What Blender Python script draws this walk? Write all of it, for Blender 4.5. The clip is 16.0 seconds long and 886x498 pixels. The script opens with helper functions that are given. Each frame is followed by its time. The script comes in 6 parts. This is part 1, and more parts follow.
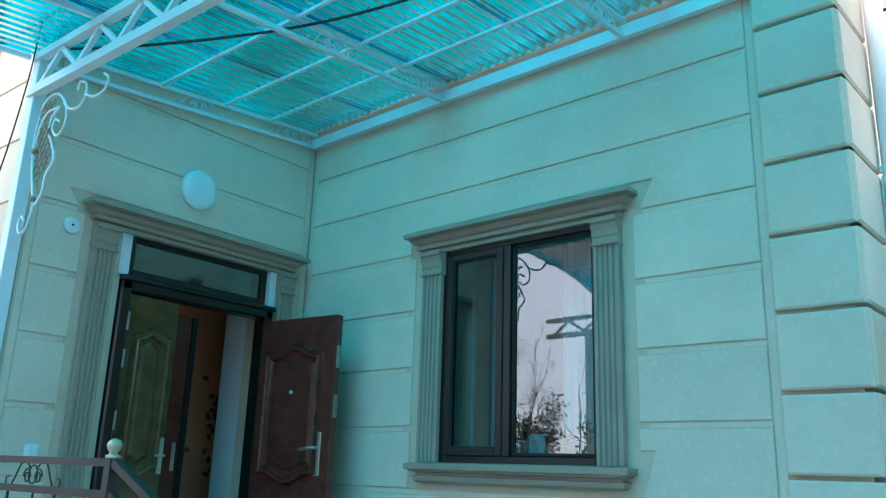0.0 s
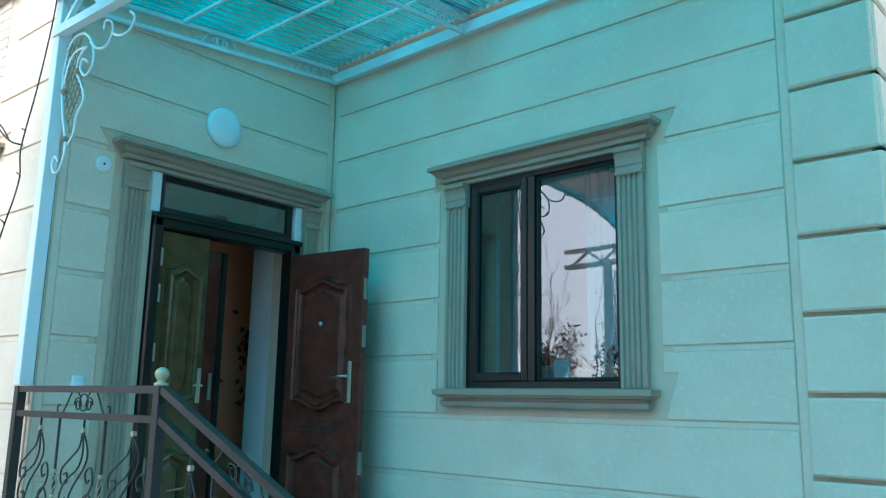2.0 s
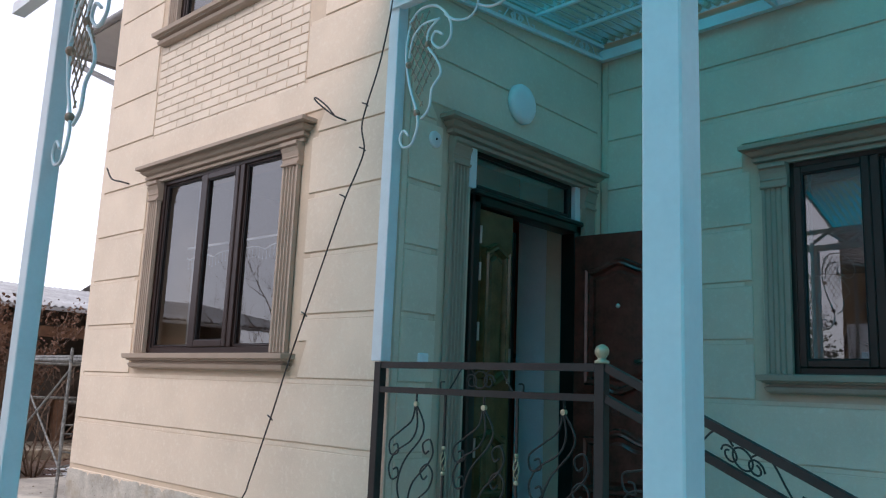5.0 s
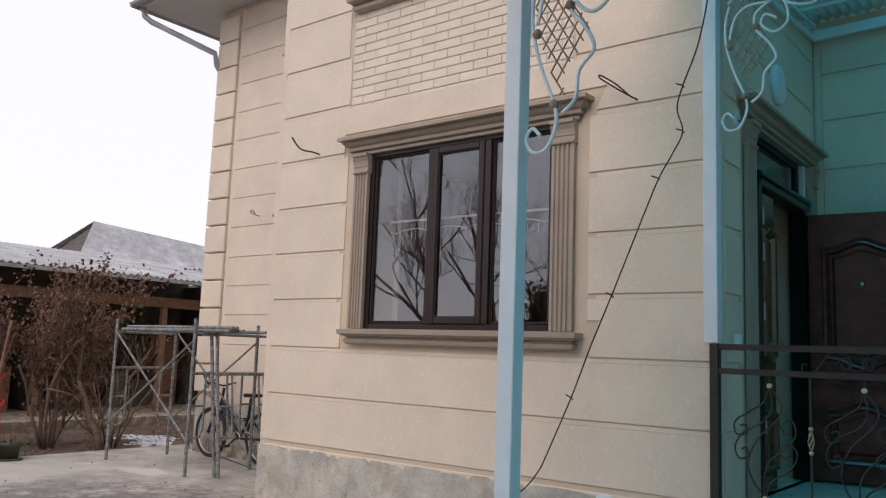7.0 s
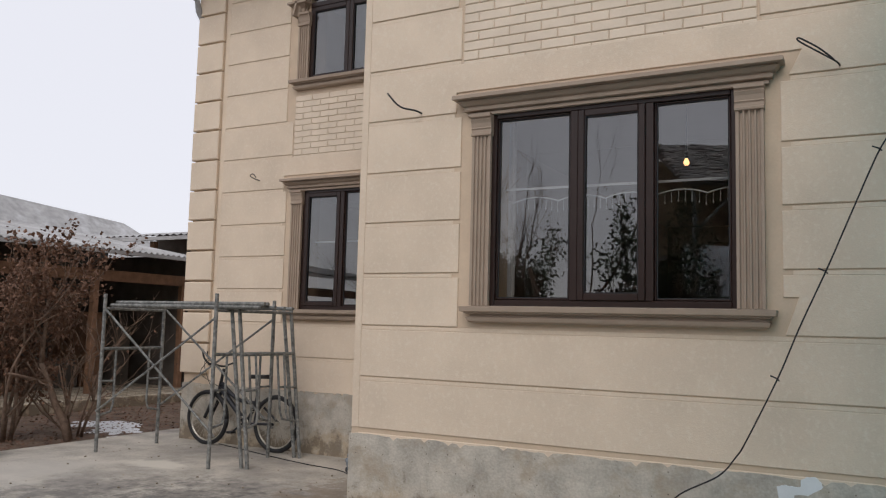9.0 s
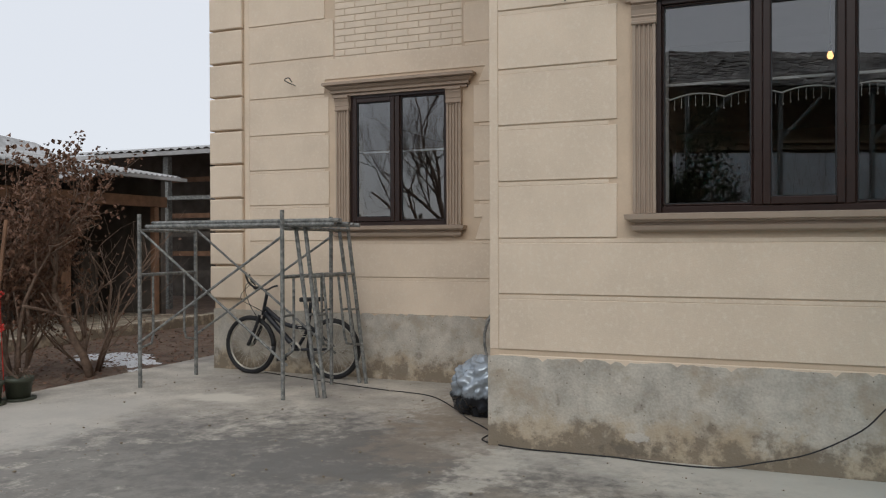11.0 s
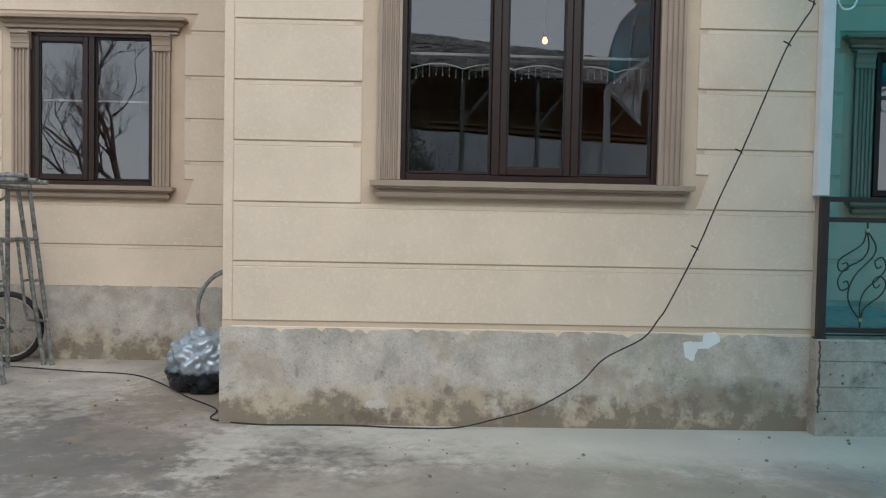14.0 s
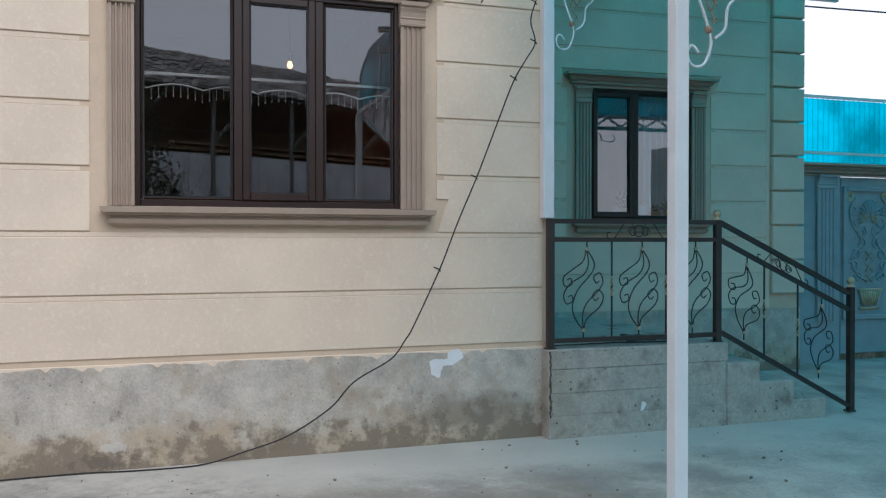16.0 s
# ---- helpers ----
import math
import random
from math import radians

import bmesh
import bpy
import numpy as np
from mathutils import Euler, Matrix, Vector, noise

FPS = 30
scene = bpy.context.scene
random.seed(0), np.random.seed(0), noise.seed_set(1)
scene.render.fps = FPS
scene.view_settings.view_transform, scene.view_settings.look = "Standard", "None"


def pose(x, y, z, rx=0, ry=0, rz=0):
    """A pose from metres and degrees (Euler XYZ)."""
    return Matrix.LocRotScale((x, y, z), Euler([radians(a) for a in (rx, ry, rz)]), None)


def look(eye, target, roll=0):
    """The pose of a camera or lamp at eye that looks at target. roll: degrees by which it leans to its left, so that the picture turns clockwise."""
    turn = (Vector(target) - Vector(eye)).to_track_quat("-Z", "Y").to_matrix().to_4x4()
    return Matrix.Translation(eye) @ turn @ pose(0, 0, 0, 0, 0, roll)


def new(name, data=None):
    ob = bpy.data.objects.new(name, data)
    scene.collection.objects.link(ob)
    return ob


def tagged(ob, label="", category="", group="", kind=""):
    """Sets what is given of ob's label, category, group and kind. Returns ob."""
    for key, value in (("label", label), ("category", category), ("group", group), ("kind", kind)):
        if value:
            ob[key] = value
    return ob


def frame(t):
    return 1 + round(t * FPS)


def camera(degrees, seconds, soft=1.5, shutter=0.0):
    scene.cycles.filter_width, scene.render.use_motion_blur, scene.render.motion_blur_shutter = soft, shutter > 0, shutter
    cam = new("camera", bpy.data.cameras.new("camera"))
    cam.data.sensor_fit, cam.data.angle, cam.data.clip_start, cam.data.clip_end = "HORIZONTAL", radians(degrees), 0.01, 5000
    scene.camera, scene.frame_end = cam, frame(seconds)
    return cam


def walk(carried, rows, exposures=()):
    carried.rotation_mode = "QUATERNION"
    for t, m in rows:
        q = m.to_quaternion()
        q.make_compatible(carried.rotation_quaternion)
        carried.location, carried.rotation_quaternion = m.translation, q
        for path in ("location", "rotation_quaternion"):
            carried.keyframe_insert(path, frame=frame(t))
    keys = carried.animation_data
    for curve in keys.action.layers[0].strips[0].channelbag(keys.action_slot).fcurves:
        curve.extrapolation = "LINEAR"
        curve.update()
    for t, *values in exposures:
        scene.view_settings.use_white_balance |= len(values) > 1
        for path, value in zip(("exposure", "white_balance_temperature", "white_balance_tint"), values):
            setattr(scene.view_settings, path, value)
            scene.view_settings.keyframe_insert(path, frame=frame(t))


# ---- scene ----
cam = camera(57.4, 16.0, 1.2)
PATH = [
    (0, (0.623, -0.038, 1.55), (-0.583, 1.466, 2.083), 1.9),
    (0.5, (0.608, -0.063, 1.535), (-0.593, 1.451, 2.052), 1.6),
    (1, (0.593, -0.073, 1.533), (-0.607, 1.448, 2.028), 1.4),
    (1.5, (0.635, -0.084, 1.513), (-0.577, 1.445, 1.951), 1.2),
    (2, (0.616, -0.158, 1.506), (-0.634, 1.357, 1.882), 1.1),
    (2.5, (0.531, -0.332, 1.495), (-0.818, 1.11, 1.812), 1.3),
    (3, (0.417, -0.503, 1.477), (-0.948, 0.926, 1.786), 1.2),
    (3.2, (0.34, -0.567, 1.498), (-1.025, 0.864, 1.801), 1.3),
    (5.5, (-1.275, -1.601, 1.396), (-2.611, -0.155, 1.748), 2.6),
    (6, (-1.678, -2.032, 1.453), (-3.007, -0.57, 1.761), 2.4),
    (6.5, (-2.186, -2.44, 1.448), (-3.481, -0.939, 1.717), 2.1),
    (7, (-2.67, -2.783, 1.456), (-3.9, -1.227, 1.709), 2.1),
    (7.5, (-3.194, -2.989, 1.442), (-4.402, -1.409, 1.657), 2.1),
    (8, (-3.724, -3.234, 1.453), (-4.91, -1.638, 1.665), 2.2),
    (8.2, (-3.921, -3.327, 1.462), (-5.058, -1.697, 1.682), 2.3),
    (10.3, (-6.045, -3.593, 1.449), (-6.831, -1.756, 1.532), 0.4),
    (10.5, (-6.233, -3.644, 1.444), (-7.011, -1.803, 1.498), 0.4),
    (11, (-6.595, -3.67, 1.418), (-7.342, -1.814, 1.405), -0.2),
    (11.5, (-6.892, -3.615, 1.415), (-7.593, -1.743, 1.376), -0.5),
    (12, (-7.165, -3.608, 1.402), (-7.806, -1.714, 1.332), -0.4),
    (12.5, (-7.283, -3.626, 1.389), (-7.863, -1.713, 1.324), -0.1),
    (13, (-7.245, -3.598, 1.39), (-7.706, -1.653, 1.318), 0.1),
    (13.5, (-7.181, -3.565, 1.383), (-7.419, -1.582, 1.29), 0.6),
    (14, (-7.127, -3.54, 1.362), (-7.085, -1.542, 1.287), 1.1),
    (14.5, (-7.074, -3.544, 1.353), (-6.77, -1.568, 1.29), 1.2),
    (15, (-7.051, -3.538, 1.34), (-6.546, -1.604, 1.286), 0.7),
    (15.5, (-7.047, -3.54, 1.365), (-6.449, -1.632, 1.308), 0.4),
    (16, (-7.027, -3.555, 1.388), (-6.412, -1.652, 1.371), -0.0),
]
SKY, SUN = 0.10, 1.4
EXPOSURES = [(0, 1.25, 5600, 7), (3.2, 1.38, 5800, 10), (5.3, 0.03, 6200, 20), (7.0, -0.15, 6400, 19), (8.2, -0.27, 6500, 16), (10.3, -0.48, 6400, 11), (12.5, -0.41, 6200, 8), (14.5, -0.03, 6000, 8), (16, 0.0, 5900, 12)]
walk(cam, [(t, look(eye, target, roll)) for t, eye, target, roll in PATH],
     exposures=EXPOSURES)

# ---- light ----
world = bpy.data.worlds.new("overcast_sky")
scene.world = world
world.use_nodes = True
wn, wl = world.node_tree.nodes, world.node_tree.links
sky = wn.new("ShaderNodeTexSky")
sky.sky_type = "NISHITA"
sky.sun_disc = False
sky.sun_elevation, sky.sun_rotation = radians(42), radians(205)
sky.air_density, sky.dust_density, sky.ozone_density = 1.0, 1.0, 1.0
pale = wn.new("ShaderNodeMix")
pale.data_type = "RGBA"
pale.inputs["Factor"].default_value = 0.85
pale.inputs["B"].default_value = (12.0, 12.3, 12.9, 1)  # the even cloud layer
wl.new(sky.outputs[0], pale.inputs["A"])
wl.new(pale.outputs["Result"], wn["Background"].inputs["Color"])
wn["Background"].inputs["Strength"].default_value = SKY

sun_data = bpy.data.lights.new("sun", "SUN")
sun_data.energy, sun_data.angle, sun_data.color = SUN, radians(40), (1.0, 0.96, 0.9)
sun = new("sun", sun_data)
sun.matrix_world = look((2, -20, 19), (-3, 0, 0))


# ---- materials ----
def mat(name, colour, rough=0.7, metal=0.0, var=0.12, scale=6.0, bump=0.15, fine=60.0, stain=None, stain_scale=1.2, stain_at=(0.5, 0.7), spec=0.4, per_piece=0.0, spots=(), island=0.0, pits=None):
    m = bpy.data.materials.new(name)
    m.use_nodes = True
    n, l = m.node_tree.nodes, m.node_tree.links
    b = n["Principled BSDF"]
    b.inputs["Roughness"].default_value, b.inputs["Metallic"].default_value = rough, metal
    b.inputs["Specular IOR Level"].default_value = spec
    geo = n.new("ShaderNodeNewGeometry")
    pos = geo.outputs["Position"]
    big = n.new("ShaderNodeTexNoise")
    big.inputs["Scale"].default_value, big.inputs["Detail"].default_value = scale, 6
    l.new(pos, big.inputs["Vector"])
    grain = n.new("ShaderNodeTexNoise")
    grain.inputs["Scale"].default_value, grain.inputs["Detail"].default_value = fine, 4
    l.new(pos, grain.inputs["Vector"])
    add = n.new("ShaderNodeMath")
    add.operation = "MULTIPLY_ADD"
    l.new(grain.outputs[0], add.inputs[0])
    add.inputs[1].default_value = 0.45
    l.new(big.outputs[0], add.inputs[2])
    rng = n.new("ShaderNodeMapRange")
    rng.inputs["From Min"].default_value, rng.inputs["From Max"].default_value = 0.45, 1.0
    rng.inputs["To Min"].default_value, rng.inputs["To Max"].default_value = 1 - var, 1 + var
    l.new(add.outputs[0], rng.inputs["Value"])
    val = rng.outputs[0]
    if per_piece:
        info = n.new("ShaderNodeObjectInfo")
        pr = n.new("ShaderNodeMapRange")
        pr.inputs["To Min"].default_value, pr.inputs["To Max"].default_value = 1 - per_piece, 1 + per_piece
        l.new(info.outputs["Random"], pr.inputs["Value"])
        mu = n.new("ShaderNodeMath")
        mu.operation = "MULTIPLY"
        l.new(val, mu.inputs[0]), l.new(pr.outputs[0], mu.inputs[1])
        val = mu.outputs[0]
    if island:
        pr = n.new("ShaderNodeMapRange")
        pr.inputs["To Min"].default_value, pr.inputs["To Max"].default_value = 1 - island, 1 + island
        l.new(geo.outputs["Random Per Island"], pr.inputs["Value"])
        mu = n.new("ShaderNodeMath")
        mu.operation = "MULTIPLY"
        l.new(val, mu.inputs[0]), l.new(pr.outputs[0], mu.inputs[1])
        val = mu.outputs[0]
    mul = n.new("ShaderNodeVectorMath")
    mul.operation = "SCALE"
    l.new(val, mul.inputs["Scale"])
    mul.inputs[0].default_value = colour
    out = mul.outputs[0]
    if stain:
        sn = n.new("ShaderNodeTexNoise")
        sn.inputs["Scale"].default_value, sn.inputs["Detail"].default_value = stain_scale, 8
        sn.inputs["Roughness"].default_value = 0.65
        l.new(pos, sn.inputs["Vector"])
        sr = n.new("ShaderNodeMapRange")
        sr.inputs["From Min"].default_value, sr.inputs["From Max"].default_value = stain_at
        l.new(sn.outputs[0], sr.inputs["Value"])
        mix = n.new("ShaderNodeMix")
        mix.data_type = "RGBA"
        l.new(sr.outputs[0], mix.inputs["Factor"])
        l.new(out, mix.inputs["A"])
        mix.inputs["B"].default_value = (*stain, 1)
        out = mix.outputs["Result"]
    for centre, radii, tone, ragged, rough_scale, *crisp in spots:
        sn = n.new("ShaderNodeTexNoise")
        sn.inputs["Scale"].default_value, sn.inputs["Detail"].default_value, sn.inputs["Roughness"].default_value = rough_scale, 9, 0.7
        l.new(pos, sn.inputs["Vector"])
        away, unit, dist = n.new("ShaderNodeVectorMath"), n.new("ShaderNodeVectorMath"), n.new("ShaderNodeVectorMath")
        away.operation, unit.operation, dist.operation = "SUBTRACT", "DIVIDE", "LENGTH"
        l.new(pos, away.inputs[0])
        away.inputs[1].default_value = centre
        l.new(away.outputs[0], unit.inputs[0])
        unit.inputs[1].default_value = radii
        l.new(unit.outputs[0], dist.inputs[0])
        edge = n.new("ShaderNodeMath")
        edge.operation = "MULTIPLY_ADD"
        l.new(sn.outputs[0], edge.inputs[0])
        edge.inputs[1].default_value = ragged
        l.new(dist.outputs["Value"], edge.inputs[2])
        sr = n.new("ShaderNodeMapRange")
        sr.inputs["From Min"].default_value, sr.inputs["From Max"].default_value = 1.0 + ragged * 0.5, (crisp[0] if crisp else 0.62) + ragged * 0.5
        l.new(edge.outputs[0], sr.inputs["Value"])
        mix = n.new("ShaderNodeMix")
        mix.data_type = "RGBA"
        fac = n.new("ShaderNodeMath")
        fac.operation = "MULTIPLY"
        l.new(sr.outputs[0], fac.inputs[0])
        fac.inputs[1].default_value = tone[3]
        l.new(fac.outputs[0], mix.inputs["Factor"])
        l.new(out, mix.inputs["A"])
        mix.inputs["B"].default_value = (*tone[:3], 1)
        out = mix.outputs["Result"]
    if pits:
        vo = n.new("ShaderNodeTexVoronoi")
        vo.inputs["Scale"].default_value = pits[0]
        l.new(pos, vo.inputs["Vector"])
        sep = n.new("ShaderNodeSeparateColor")
        l.new(vo.outputs["Color"], sep.inputs[0])
        size = n.new("ShaderNodeMapRange")
        size.inputs["From Min"].default_value, size.inputs["To Max"].default_value = pits[1], pits[2]
        l.new(sep.outputs[0], size.inputs["Value"])
        hole = n.new("ShaderNodeMath")
        hole.operation = "LESS_THAN"
        l.new(vo.outputs["Distance"], hole.inputs[0]), l.new(size.outputs[0], hole.inputs[1])
        mix = n.new("ShaderNodeMix")
        mix.data_type = "RGBA"
        l.new(hole.outputs[0], mix.inputs["Factor"])
        l.new(out, mix.inputs["A"])
        mix.inputs["B"].default_value = (*pits[3], 1)
        out = mix.outputs["Result"]
    l.new(out, b.inputs["Base Color"])
    if bump:
        bp = n.new("ShaderNodeBump")
        bp.inputs["Strength"].default_value, bp.inputs["Distance"].default_value = bump, 0.01
        l.new(add.outputs[0], bp.inputs["Height"])
        l.new(bp.outputs[0], b.inputs["Normal"])
    return m


def sheet_mat(name, through_colour, gloss_rough=0.2):
    m = bpy.data.materials.new(name)
    m.use_nodes = True
    n, l = m.node_tree.nodes, m.node_tree.links
    n.remove(n["Principled BSDF"])
    geo = n.new("ShaderNodeNewGeometry")
    no = n.new("ShaderNodeTexNoise")
    no.inputs["Scale"].default_value, no.inputs["Detail"].default_value = 1.6, 7
    l.new(geo.outputs["Position"], no.inputs["Vector"])
    rng = n.new("ShaderNodeMapRange")
    rng.inputs["From Min"].default_value, rng.inputs["From Max"].default_value = 0.35, 0.7
    rng.inputs["To Min"].default_value, rng.inputs["To Max"].default_value = 1.0, 0.40
    l.new(no.outputs[0], rng.inputs["Value"])
    sc = n.new("ShaderNodeVectorMath")
    sc.operation = "SCALE"
    sc.inputs[0].default_value = through_colour
    l.new(rng.outputs[0], sc.inputs["Scale"])
    tr, tl, gl = n.new("ShaderNodeBsdfTransparent"), n.new("ShaderNodeBsdfTranslucent"), n.new("ShaderNodeBsdfGlossy")
    l.new(sc.outputs[0], tr.inputs["Color"]), l.new(sc.outputs[0], tl.inputs["Color"])
    gl.inputs["Roughness"].default_value = gloss_rough
    m1, m2 = n.new("ShaderNodeMixShader"), n.new("ShaderNodeMixShader")
    m1.inputs[0].default_value = 0.15
    l.new(tr.outputs[0], m1.inputs[1]), l.new(tl.outputs[0], m1.inputs[2])
    fr = n.new("ShaderNodeFresnel")
    fr.inputs["IOR"].default_value = 1.2
    l.new(fr.outputs[0], m2.inputs[0])
    l.new(m1.outputs[0], m2.inputs[1]), l.new(gl.outputs[0], m2.inputs[2])
    l.new(m2.outputs[0], n["Material Output"].inputs[0])
    return m


def pane_mat(name, ior, tint):
    m = bpy.data.materials.new(name)
    m.use_nodes = True
    n, l = m.node_tree.nodes, m.node_tree.links
    n.remove(n["Principled BSDF"])
    tr, gl, mx, fr = (n.new("ShaderNode" + k) for k in ("BsdfTransparent", "BsdfGlossy", "MixShader", "Fresnel"))
    tr.inputs["Color"].default_value = (*tint, 1)
    gl.inputs["Roughness"].default_value = 0.0
    geo, no, bp = (n.new("ShaderNode" + k) for k in ("NewGeometry", "TexNoise", "Bump"))
    no.inputs["Scale"].default_value = 1.1
    l.new(geo.outputs["Position"], no.inputs["Vector"])
    bp.inputs["Strength"].default_value, bp.inputs["Distance"].default_value = 0.05, 0.02
    l.new(no.outputs[0], bp.inputs["Height"])
    l.new(bp.outputs[0], gl.inputs["Normal"])
    fr.inputs["IOR"].default_value = ior
    l.new(fr.outputs[0], mx.inputs[0]), l.new(tr.outputs[0], mx.inputs[1]), l.new(gl.outputs[0], mx.inputs[2])
    l.new(mx.outputs[0], n["Material Output"].inputs[0])
    return m


def glow(name, colour, strength):
    m = bpy.data.materials.new(name)
    m.use_nodes = True
    b = m.node_tree.nodes["Principled BSDF"]
    b.inputs["Emission Color"].default_value, b.inputs["Emission Strength"].default_value = (*colour, 1), strength
    return m


PLASTER = mat("beige_plaster", (0.70, 0.58, 0.45), 0.85, var=0.09, scale=2.2, bump=0.35, fine=110, stain=(0.77, 0.675, 0.555), stain_scale=34, stain_at=(0.52, 0.8), per_piece=0.03)
JOINT = mat("plaster_joint", (0.60, 0.475, 0.35), 0.9, var=0.08, bump=0.2)
BRICKM = mat("relief_brick", (0.72, 0.61, 0.485), 0.85, var=0.07, scale=4, bump=0.2, fine=70, per_piece=0.03)
TRIM = mat("taupe_moulding", (0.37, 0.29, 0.225), 0.75, var=0.08, scale=5, bump=0.15, fine=80)
PVC = mat("brown_window_profile", (0.028, 0.015, 0.012), 0.35, var=0.15, bump=0.05)
PLINTHM = mat("grey_cement_plinth", (0.47, 0.435, 0.375), 0.92, var=0.3, scale=6, bump=0.9, fine=55, stain=(0.38, 0.32, 0.245), stain_scale=4.5, stain_at=(0.48, 0.68), pits=(55, 0.9, 0.3, (0.16, 0.135, 0.11)),
              spots=[((-6.6, 2.06, -0.12), (30, 30, 0.34), (0.40, 0.325, 0.235, 0.45), 3.0, 3.5, 0.2), ((-6.6, 2.06, -0.1), (30, 30, 0.24), (0.43, 0.335, 0.22, 0.6), 4.0, 4.0, 0.4), ((-6.6, 2.06, -0.16), (30, 30, 0.3), (0.19, 0.155, 0.115, 0.8), 5.0, 6.0, 0.45), ((-5.0, 2.06, 0.14), (0.8, 0.5, 0.17), (0.21, 0.18, 0.14, 0.6), 1.8, 7.0, 0.4), ((-7.45, 2.06, 0.06), (0.08, 0.3, 0.035), (0.56, 0.53, 0.48, 0.7), 2.2, 18.0, 0.8), ((-7.5, 2.06, -0.03), (0.2, 0.3, 0.06), (0.12, 0.1, 0.08, 0.6), 5.0, 14.0, 0.5)])
CONC = mat("yard_concrete", (0.44, 0.405, 0.35), 0.8, var=0.36, scale=2.4, bump=0.6, fine=40, pits=(17, 0.94, 0.14, (0.2, 0.18, 0.155)), stain=(0.27, 0.25, 0.225), stain_scale=0.9, stain_at=(0.48, 0.66),
           spots=[((-9.3, 1.4, -0.09), (2.4, 1.5, 1), (0.12, 0.113, 0.105, 0.85), 3.4, 6.5, 0.3), ((-10.4, 0.6, -0.09), (1.8, 1.2, 1), (0.17, 0.163, 0.152, 0.7), 4.0, 5.0), ((-6.6, 0.55, -0.09), (2.6, 0.75, 1), (0.25, 0.215, 0.17, 0.65), 2.2, 3.0), ((-8.9, 2.2, -0.09), (0.7, 1.0, 1), (0.25, 0.205, 0.16, 0.6), 2.4, 5.0), ((-8.9, 3.3, -0.09), (0.8, 1.2, 1), (0.24, 0.19, 0.14, 0.6), 3.0, 5.0), ((-8.35, 1.5, -0.09), (0.22, 0.75, 1), (0.56, 0.52, 0.45, 0.55), 3.4, 7.0), ((-11.6, 2.9, -0.09), (0.5, 0.25, 1), (0.62, 0.58, 0.5, 0.8), 1.6, 5.0), ((-12.5, 1.2, -0.09), (1.0, 1.6, 1), (0.5, 0.47, 0.42, 0.7), 1.5, 2.0), ((-4.6, 2.05, -0.09), (4.4, 0.95, 1), (0.54, 0.51, 0.45, 0.75), 1.0, 3.0)])
STOOPM = mat("stoop_concrete", (0.42, 0.395, 0.345), 0.9, var=0.35, scale=4, bump=0.8, fine=45, stain=(0.2, 0.18, 0.15), stain_scale=4, pits=(34, 0.86, 0.35, (0.1, 0.085, 0.07)),
             spots=[((-4.4, 1.9, 0.2), (0.3, 0.4, 0.6), (0.3, 0.24, 0.17, 0.3), 1.6, 7.0, 0.3)])
SOIL = mat("garden_soil", (0.15, 0.105, 0.08), 0.95, var=0.5, scale=4, bump=0.8, fine=30, stain=(0.2, 0.15, 0.1), stain_scale=7)
WHITE = mat("white_steel", (0.72, 0.74, 0.75), 0.4, var=0.06, bump=0.05)
RUST = mat("rusty_knob", (0.30, 0.2, 0.14), 0.6, var=0.3, bump=0.2)
IRON = mat("dark_brown_iron", (0.045, 0.036, 0.033), 0.45, metal=0.3, var=0.2, bump=0.1)
GOLDM = mat("aged_gold_paint", (0.5, 0.42, 0.28), 0.45, metal=0.4, var=0.3, bump=0.1)
SHEET = sheet_mat("cyan_corrugated_plastic", (0.005, 0.60, 0.82))
PANE = pane_mat("window_glass", 2.65, (0.72, 0.74, 0.74))
DOORF = mat("near_black_door_frame", (0.018, 0.011, 0.009), 0.28, var=0.2, bump=0.05)
DOORW = mat("dark_cherry_door", (0.115, 0.028, 0.02), 0.2, var=0.35, scale=9, bump=0.08, fine=40)
DOORD = mat("dark_olive_door", (0.10, 0.062, 0.026), 0.18, var=0.3, scale=9, bump=0.08)
STEEL = mat("brushed_steel", (0.6, 0.57, 0.5), 0.3, metal=0.9, var=0.1, bump=0.05)
PIPE = mat("weathered_scaffold_pipe", (0.15, 0.155, 0.15), 0.7, metal=0.1, var=0.5, scale=14, bump=0.4, fine=50, stain=(0.36, 0.355, 0.33), stain_scale=24, stain_at=(0.44, 0.72))
BLACK = mat("black_rubber", (0.018, 0.018, 0.02), 0.6, var=0.2, bump=0.1)
BIKEM = mat("dark_bike_paint", (0.02, 0.022, 0.028), 0.35, var=0.2, bump=0.02)
TIMBER = mat("brown_timber", (0.22, 0.12, 0.07), 0.75, var=0.3, scale=6, bump=0.3)
DARKW = mat("dark_old_boards", (0.10, 0.085, 0.072), 0.85, var=0.4, scale=3, bump=0.4)
ASB = mat("grey_corrugated_roofing", (0.34, 0.335, 0.33), 0.85, var=0.25, scale=2.5, bump=0.3, stain=(0.52, 0.52, 0.53), stain_scale=0.8)
BARK = mat("grey_brown_bark", (0.19, 0.13, 0.095), 0.9, var=0.35, scale=20, bump=0.4)
LEAF = mat("dry_brown_leaves", (0.165, 0.09, 0.058), 0.75, var=0.6, scale=12, bump=0.1)
GREEN = mat("dark_evergreen_leaves", (0.04, 0.055, 0.025), 0.7, var=0.4, scale=10, bump=0.1)
SNOWM = mat("thin_snow", (0.75, 0.76, 0.78), 0.8, var=0.1, bump=0.4)
CLAY = mat("green_glazed_pot", (0.06, 0.065, 0.045), 0.5, var=0.3, bump=0.2)
